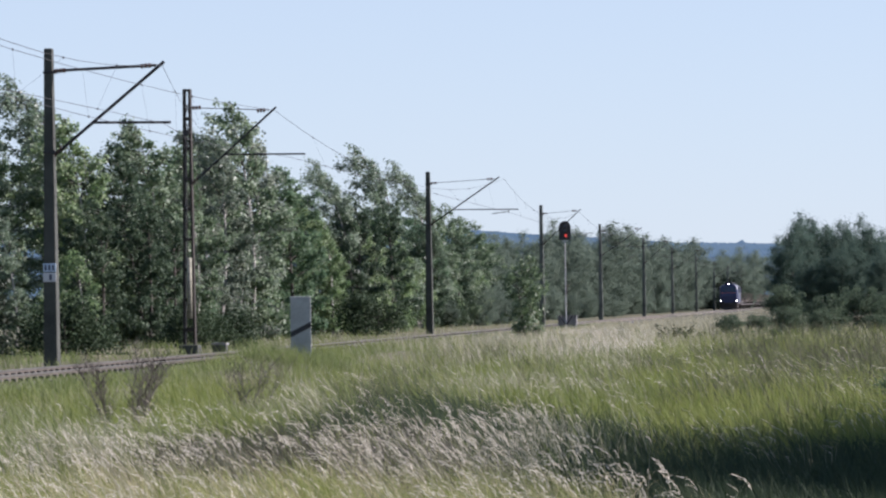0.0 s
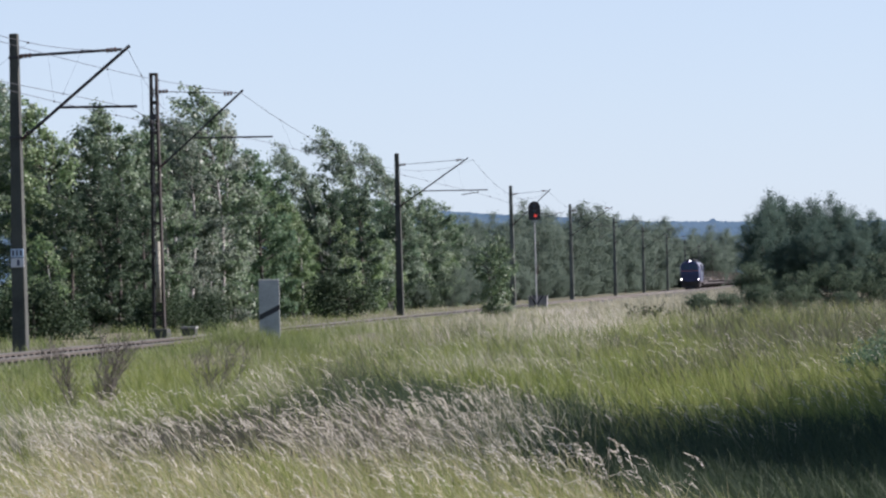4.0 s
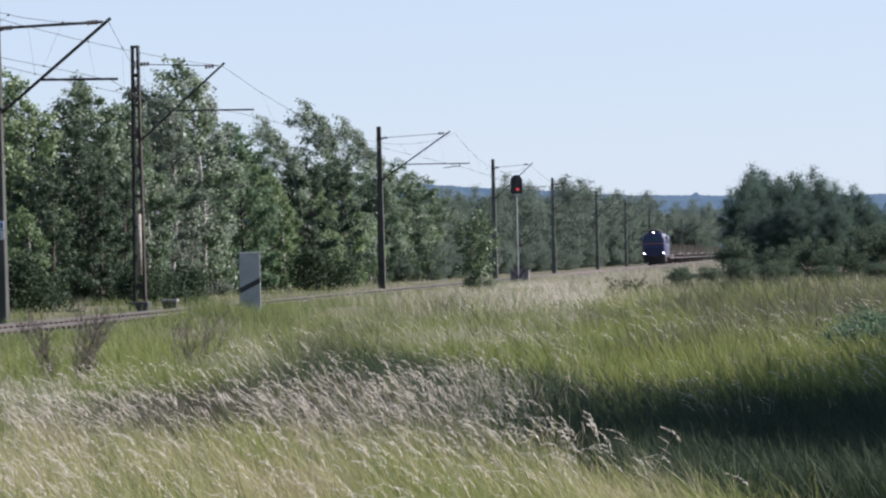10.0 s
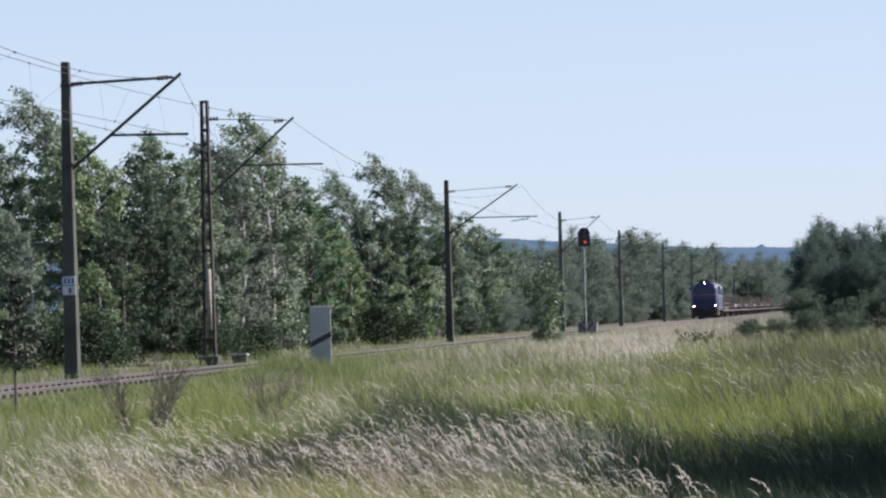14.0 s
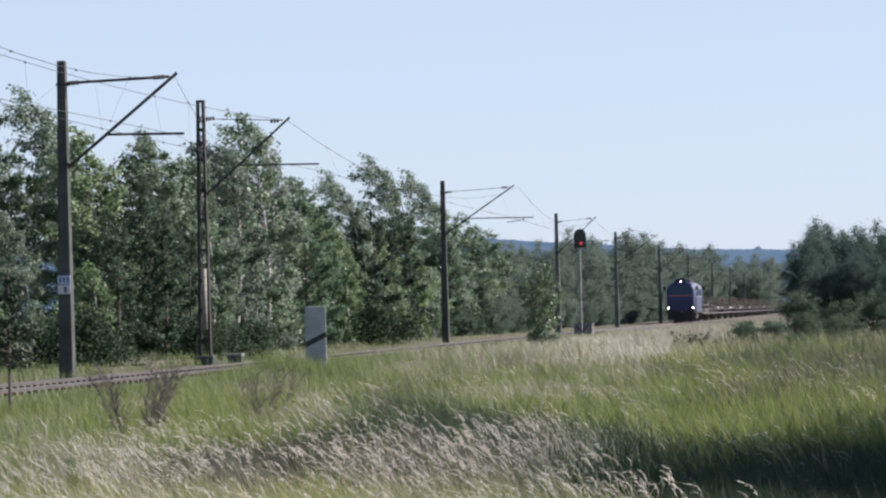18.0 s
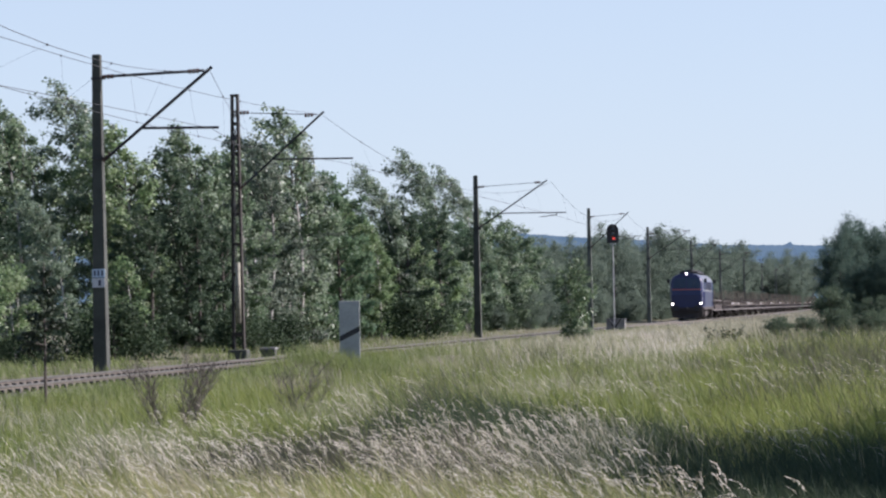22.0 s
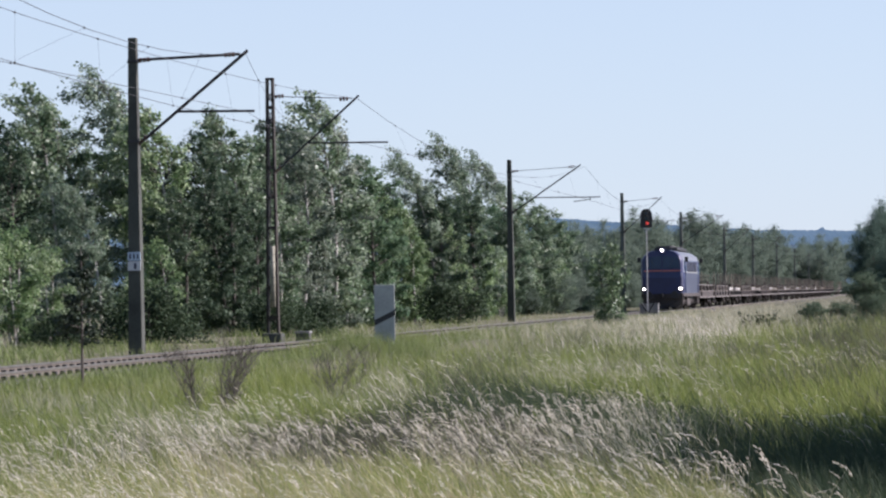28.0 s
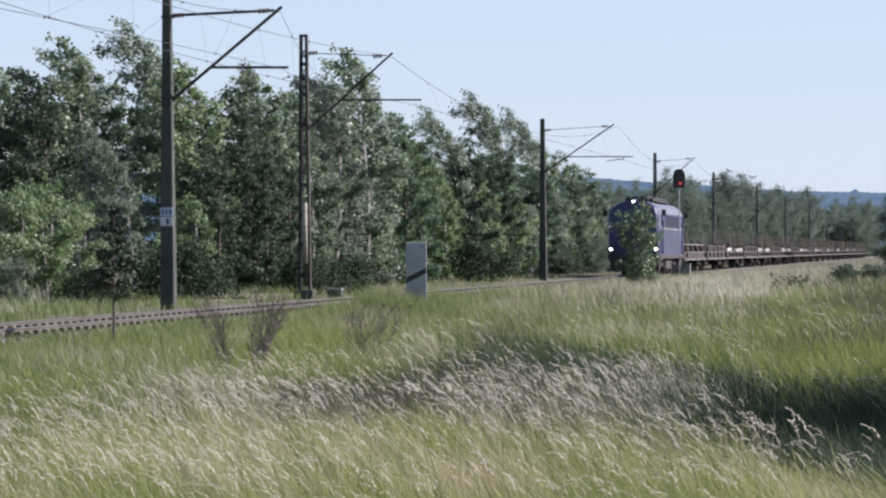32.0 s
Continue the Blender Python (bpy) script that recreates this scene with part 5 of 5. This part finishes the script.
def seed_heads(name, rng, tip, size, per, label, lean=0.75, fine=0.1):
    """Loose nodding panicles at the stalks' tips."""
    n = len(tip)
    which = np.repeat(np.arange(n), per)
    t = np.clip(np.tile(np.linspace(0, 1, per), n) + rng.normal(0, 0.05, n * per), 0, 1)
    s = size[which]
    bend = (lean * rng.uniform(0.45, 1.35, n))[which]
    nod = rng.uniform(0.0, 0.5, n)[which]
    rise = 1.05 * (1 - 0.3 * bend)
    curl = np.stack([-s * bend * 1.3 * (0.4 * t + 0.6 * t ** 2), rng.normal(0, 0.04, n * per) * s, s * (rise * (t - 0.7) - nod * t ** 3)], 1)
    full = np.sin(np.pi * np.clip(t, 0.06, 0.94))
    c = tip[which] + curl + rng.normal(0, 0.05, (n * per, 3)) * (s * full)[:, None]
    way = np.stack([-bend * 1.3 * (0.4 + 1.2 * t), np.zeros(n * per), rise - 3 * nod * t ** 2], 1) + rng.normal(0, 0.2, (n * per, 3))
    way /= np.linalg.norm(way, axis=1)[:, None]
    side = np.cross(way, rng.normal(0, 1, (n * per, 3)))
    side /= np.linalg.norm(side, axis=1)[:, None] + 1e-9
    ln = (s * fine * rng.uniform(0.7, 1.4, n * per))[:, None]
    v = np.stack([c - way * ln, c + side * ln * 0.19, c + way * ln, c - side * ln * 0.19], 1).reshape(-1, 3)
    ob = new(name, sheet(name, v, np.arange(4 * n * per).reshape(-1, 4), GRASS_SEED))
    return tagged(ob, label, "grass", kind="stuff")


def pale_edge(x, y):
    """True in the dry pale stand nearest the path, which ends along an uneven slanting edge."""
    far = 31.0 + 1.5 * np.sin(x * 1.3) - 8.5 * np.clip(x - 0.65, 0, 4) + 0.3 * np.clip(-x, 0, 4)
    return y < far


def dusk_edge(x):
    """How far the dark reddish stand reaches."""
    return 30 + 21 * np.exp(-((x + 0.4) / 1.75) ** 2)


def shade_edge(x):
    """How far the grass coloured for shade reaches in the hollow."""
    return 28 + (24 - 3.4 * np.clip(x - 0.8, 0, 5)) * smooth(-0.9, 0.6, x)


def from_axis(x, y):
    return (x - MAST_LINE - SLOPE * y) * math.cos(ANGLE) - AXIS


def patches(x, y, size, seed):
    """Uneven patches over the meadow, 0 to 1."""
    return np.array([noise.noise((a / size, b / (2.2 * size), seed)) for a, b in zip(x, y)]) * 0.7 + 0.5


def build_grass():
    rng = np.random.default_rng(11)
    # dry pale grass close by, in patches of tone
    x, y = fan(rng, 125000, 12.0, 38)
    keep = pale_edge(x, y)
    x, y = x[keep], y[keep]
    near = smooth(24, 15, y)
    tone = patches(x, y, 1.1, 2.0) + rng.normal(0, 0.16, len(x)) - 0.22 * near
    tall = 0.75 + 0.35 * patches(x, y, 0.7, 8.0)
    for name, s, mat, label in (("lush_grass", tone < 0.53, GRASS_LUSH, "fresh yellow-green meadow grass"),
                                ("pale_grass", (tone >= 0.53) & (tone < 0.86), GRASS_PALE, "dry pale wind-bent meadow grass"),
                                ("reddish_grass", tone >= 0.86, GRASS_PINK, "reddish dry meadow grass gone to seed")):
        blades(name, mat, rng, x[s], y[s], rng.uniform(0.3, 0.72, s.sum()) * tall[s], rng.uniform(0.0016, 0.0038, s.sum()), 0.38, label, 0.5)
    x, y = fan(rng, 7200, 17.0, 36)
    keep = pale_edge(x, y) & (rng.random(len(x)) < 0.22 + 0.78 * patches(x, y, 1.0, 5.0) * smooth(17, 27, y))
    x, y = x[keep], y[keep]
    k = rng.integers(0, 8, len(x))
    for j in range(8):
        s = k == j
        ob, tip = blades("grass_stalks", GRASS_STRAW, rng, x[s], y[s], rng.uniform(0.6, 1.0, s.sum()), np.full(s.sum(), 0.0015), 0.5, "thin straw-coloured grass stalks bending in the wind")
        hd = seed_heads("seed_heads", rng, tip, rng.uniform(0.05, 0.135, s.sum()), 26, "pale feathery seed heads nodding in the wind", fine=0.085)
        WINDY.append((ob, hd))
    # taller plumes along the stand's edge, before the hollow
    x, y = fan(rng, 900, 19, 33, -0.02, 0.07)
    keep = pale_edge(x, y) & ~pale_edge(x, y + 5.0) & (x < 1.4)
    x, y = x[keep], y[keep]
    ob, tip = blades("edge_stalks", GRASS_STRAW, rng, x, y, rng.uniform(0.7, 1.05, len(x)), np.full(len(x), 0.0017), 0.28, "tall straw stalks at the stand's edge")
    hd = seed_heads("seed_heads", rng, tip, rng.uniform(0.06, 0.13, len(x)), 30, "pale feathery seed heads over the hollow", lean=0.45, fine=0.08)
    WINDY.append((ob, hd))
    # grass in the hollow, its shade put into a dark blade colour
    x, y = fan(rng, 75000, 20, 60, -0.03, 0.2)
    keep = ~pale_edge(x, y) & (y < shade_edge(x) + rng.normal(0, 1.5, len(x))) & ~((x < 0.2) & (y < dusk_edge(x)))
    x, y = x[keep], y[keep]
    blades("hollow_rushes", SHADE_GRASS, rng, x, y, rng.uniform(0.3, 0.7, len(x)), rng.uniform(0.003, 0.007, len(x)), 0.2, "grass in the hollow, coloured dark to stand in for shade")
    x, y = fan(rng, 300, 28, 50, 0.0, 0.2)
    keep = ~pale_edge(x, y) & (x > 0.3) & (y < shade_edge(x))
    x, y = x[keep], y[keep]
    ob, tip = blades("hollow_stalks", GRASS_STRAW, rng, x, y, rng.uniform(0.6, 0.95, len(x)), np.full(len(x), 0.002), 0.4, "thin dry stalks in the hollow")
    hd = seed_heads("seed_heads", rng, tip, rng.uniform(0.05, 0.09, len(x)), 20, "pale seed heads over the hollow", fine=0.08)
    WINDY.append((ob, hd))
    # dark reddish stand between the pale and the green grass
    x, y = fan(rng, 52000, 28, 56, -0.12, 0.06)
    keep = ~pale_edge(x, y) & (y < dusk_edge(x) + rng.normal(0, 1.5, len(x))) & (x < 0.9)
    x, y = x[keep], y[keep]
    # its far part takes the hollow's shade tone
    shade_toned = (y > dusk_edge(x) - 7 - 5 * rng.random(len(x))) & (x > -1.3 + 0.5 * rng.normal(0, 1, len(x)))
    for name, s, mat, tall, label in (("dark_reddish_grass", ~shade_toned, GRASS_DUSK, 0.72, "dark reddish-brown grass in a hollow"),
                                      ("hollow_rushes", shade_toned, SHADE_GRASS, 0.85, "dark green grass at the hollow's far edge, toned for shade")):
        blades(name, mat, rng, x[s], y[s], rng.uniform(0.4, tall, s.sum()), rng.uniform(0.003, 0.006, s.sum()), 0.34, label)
    # stand in the middle, green and straw mixed
    x, y = fan(rng, 125000, 33, 130)
    q = from_axis(x, y)
    low = 0.3 + 0.7 * np.maximum(smooth(1.2, 6, q), 0.9 * smooth(72, 92, y))
    keep = (q > 1.3 + rng.random(len(x)) * 0.5) & ~pale_edge(x, y)
    keep &= (rng.random(len(x)) < 0.1) | (y > np.maximum(dusk_edge(x), shade_edge(x)) + rng.normal(0, 1.5, len(x)))
    x, y, low = x[keep], y[keep], low[keep]
    tone = patches(x, y, 2.6, 3.0) + rng.normal(0, 0.15, len(x)) + 0.2 * smooth(75, 125, y) - 0.34 * smooth(0.045, 0.085, x / y)
    for name, s, mat, label in (("green_grass", tone < 0.5, GRASS_LUSH, "tall yellow-green meadow grass"),
                                ("mixed_grass", (tone >= 0.5) & (tone < 0.76), GRASS_GREEN, "green meadow grass turning yellow"),
                                ("straw_grass", tone >= 0.76, GRASS_STRAW, "straw-coloured dry grass")):
        blades(name, mat, rng, x[s], y[s], rng.uniform(0.35, 0.8, s.sum()) * low[s], rng.uniform(0.004, 0.008, s.sum()), 0.2, label)
    x, y = fan(rng, 60000, 45, 110, -0.04, 0.19)
    keep = (patches(x, y, 1.9, 15.0) + rng.normal(0, 0.08, len(x)) > 0.74) & (from_axis(x, y) > 6) & (y > np.maximum(dusk_edge(x), shade_edge(x)))
    x, y = x[keep], y[keep]
    blades("brown_weeds", WEED_BROWN, rng, x, y, rng.uniform(0.4, 0.85, len(x)), rng.uniform(0.005, 0.009, len(x)), 0.15, "patches of brown weeds among the grass")
    x, y = fan(rng, 1700, 36, 85)
    q = from_axis(x, y)
    keep = (q > 4) & ~pale_edge(x, y) & (rng.random(len(x)) < 0.2 + 0.8 * patches(x, y, 2.0, 6.0))
    x, y, q = x[keep], y[keep], q[keep]
    ob, tip = blades("tall_grass_stalks", GRASS_STRAW, rng, x, y, rng.uniform(0.6, 0.95, len(x)) * (0.45 + 0.55 * smooth(4, 12, q)), np.full(len(x), 0.003), 0.45, "straw-coloured stalks among green grass")
    hd = seed_heads("seed_heads", rng, tip, rng.uniform(0.12, 0.2, len(x)), 14, "pale seed heads", fine=0.09)
    WINDY.append((ob, hd))
    # tufts that crowd the near rail
    n = 20000
    y = 1 / (1 / 58 + rng.random(n) * (1 / 230 - 1 / 58))
    q = 1.0 + 2.2 * rng.random(n) ** 1.4
    x = (q + AXIS) / math.cos(ANGLE) + MAST_LINE + SLOPE * y
    keep = patches(x, y, 1.2, 7.0) + rng.normal(0, 0.2, n) + 0.3 * smooth(80, 95, y) > 0.28
    x, y, q = x[keep], y[keep], q[keep]
    blades("trackside_grass", GRASS_GREEN, rng, x, y, rng.uniform(0.22, 0.46, len(x)) * (0.8 + 0.2 * smooth(75, 95, y)), rng.uniform(0.004, 0.009, len(x)), 0.25, "rough grass crowding the near rail")
    # a pale haze of grass gone to seed
    n = 5000
    y = rng.uniform(96, 150, n)
    x = 0.043 * y + rng.normal(0, 1.5, n)
    blades("seeding_grass", GRASS_SEED, rng, x, y, rng.uniform(0.3, 0.58, n), rng.uniform(0.003, 0.006, n), 0.3, "pale fine grass gone to seed near the track")
    # taller tufts round the board's foot
    n = 2600
    x, y = -3.85 + rng.normal(0, 0.75, n), 88.2 + rng.normal(0, 0.7, n)
    blades("tall_grass_tuft", GRASS_GREEN, rng, x, y, rng.uniform(0.55, 1.0, n), rng.uniform(0.004, 0.008, n), 0.2, "taller green grass round the board's foot")
    # dry grass far out and along the line
    x, y = fan(rng, 60000, 115, 420)
    q = from_axis(x, y)
    keep = (q > 1.4) & ((q < 30) | (y < 260)) & ((x < 0.098 * y) | (rng.random(len(x)) < 0.2))
    x, y, q = x[keep], y[keep], q[keep]
    blades("straw_grass", GRASS_STRAW, rng, x, y, rng.uniform(0.3, 0.6, len(x)) * (0.75 + 0.25 * smooth(2, 8, q)), rng.uniform(0.010, 0.022, len(x)), 0.3, "straw-coloured dry grass along the line")
    # verge beyond the track
    x, y = fan(rng, 60000, 60, 260, -0.22, 0.06)
    q = from_axis(x, y)
    keep = (q < -2.3) & (q > -16)
    x, y = x[keep], y[keep]
    tone = patches(x, y, 3.0, 4.0) + rng.normal(0, 0.15, len(x)) - 0.25 * smooth(120, 100, y)
    for name, s, mat, label in (("verge_grass", tone < 0.55, GRASS_GREEN, "rough green grass on the far verge"), ("verge_straw", tone >= 0.55, GRASS_STRAW, "dry straw-coloured grass on the far verge")):
        blades(name, mat, rng, x[s], y[s], rng.uniform(0.15, 0.45, s.sum()), rng.uniform(0.006, 0.014, s.sum()), 0.2, label)
    # brown weeds to the right
    x, y = fan(rng, 26000, 50, 170, 0.05, 0.19)
    keep = (x > 0.085 * y + 1.2 * np.sin(y * 0.2)) & (y > 60)
    x, y = x[keep], y[keep]
    blades("brown_weeds", WEED_BROWN, rng, x, y, rng.uniform(0.4, 0.95, len(x)), rng.uniform(0.006, 0.013, len(x)), 0.15, "brown and green weeds gone to seed")


WINDY = []
build_grass()


# ---- sleepers, last of the track ----
def build_sleepers():
    track_root = tagged(new("sleepers"), "grey concrete sleepers under the rails", "sleeper", kind="structure")
    bm = bmesh.new()
    for s in (-1, 1):
        box(bm, 0.95, 0.26, 0.16, s * 0.82, 0, 0)
    box(bm, 0.7, 0.22, 0.12, 0, 0, -0.02)
    first = None
    y = 52.0
    for k in range(290):
        m = Matrix.Translation(line_at(y, AXIS, -0.104)) @ pose(0, 0, 0, 0, 0, TURN)
        if first is None:
            first = part("sleeper", bm, SLEEPER, track_root)
            first.matrix_basis = m
            clips = bmesh.new()
            for u in (-0.87, -0.63, 0.63, 0.87):
                box(clips, 0.09, 0.10, 0.085, u, 0, 0.115)
            clip = part("rail_fastening", clips, STEEL_DARK, first, "dark steel rail clips")
        else:
            share("rail_fastening", clip, share("sleeper", first, track_root, m), Matrix.Identity(4))
        y += 0.6


build_sleepers()


# ---- what moves ----
SPEED, START = 11.07, 541.0


def on_rails(y):
    return Matrix.Translation(line_at(y, AXIS, RAIL_Z)) @ pose(0, 0, 0, 0, 0, TURN)


def motions():
    times = [0, 8, 16, 24, 32]
    cosa = math.cos(ANGLE)
    walk(LOCO, [(t, on_rails(START - SPEED * t + 8.45 * cosa)) for t in times])
    for k, wagon in enumerate(WAGONS):
        back = 8.45 * 2 + 0.6 + 0.6 + 9.25 + PITCH * k
        walk(wagon, [(t, on_rails(START - SPEED * t + back * cosa)) for t in times])
    # wheels rolling
    for thing, radius in [(LOCO, 0.525)] + [(w, 0.48) for w in WAGONS[:6]]:
        step = math.degrees(SPEED / 15 / cosa / radius)
        for ws in [o for o in thing.children_recursive if o.name.startswith("wheelset")]:
            place = ws.location.copy()
            walk(ws, [(j / 15, pose(*place, (step * j) % 360)) for j in range(481)])
    # grass swaying in gusts, and crowns rocking
    rng = random.Random(21)
    for k, pieces in enumerate(WINDY):
        reach, beat, phase = rng.uniform(0.018, 0.03), rng.uniform(0.75, 1.2), rng.uniform(0, 6)
        rows = []
        for j in range(81):
            t = 0.4 * j
            gust = 0.6 + 0.4 * math.sin(t * 0.5 + phase)
            rows.append((t, pose(reach * gust * math.sin(6.283 * beat * t * 0.5 + phase), 0.3 * reach * gust * math.sin(4.1 * beat * t + 2 * phase), 0)))
        for ob in pieces:
            walk(ob, rows)
    for tree in SWAYING:
        beat, phase = rng.uniform(0.25, 0.4), rng.uniform(0, 6)
        for crown in [c for c in tree.children if c.name.startswith("crown")]:
            walk(crown, [(0.8 * j, pose(0, 0, 0, 0, -0.35 + 0.45 * math.sin(6.283 * beat * 0.8 * j + phase), 0)) for j in range(41)])


motions()
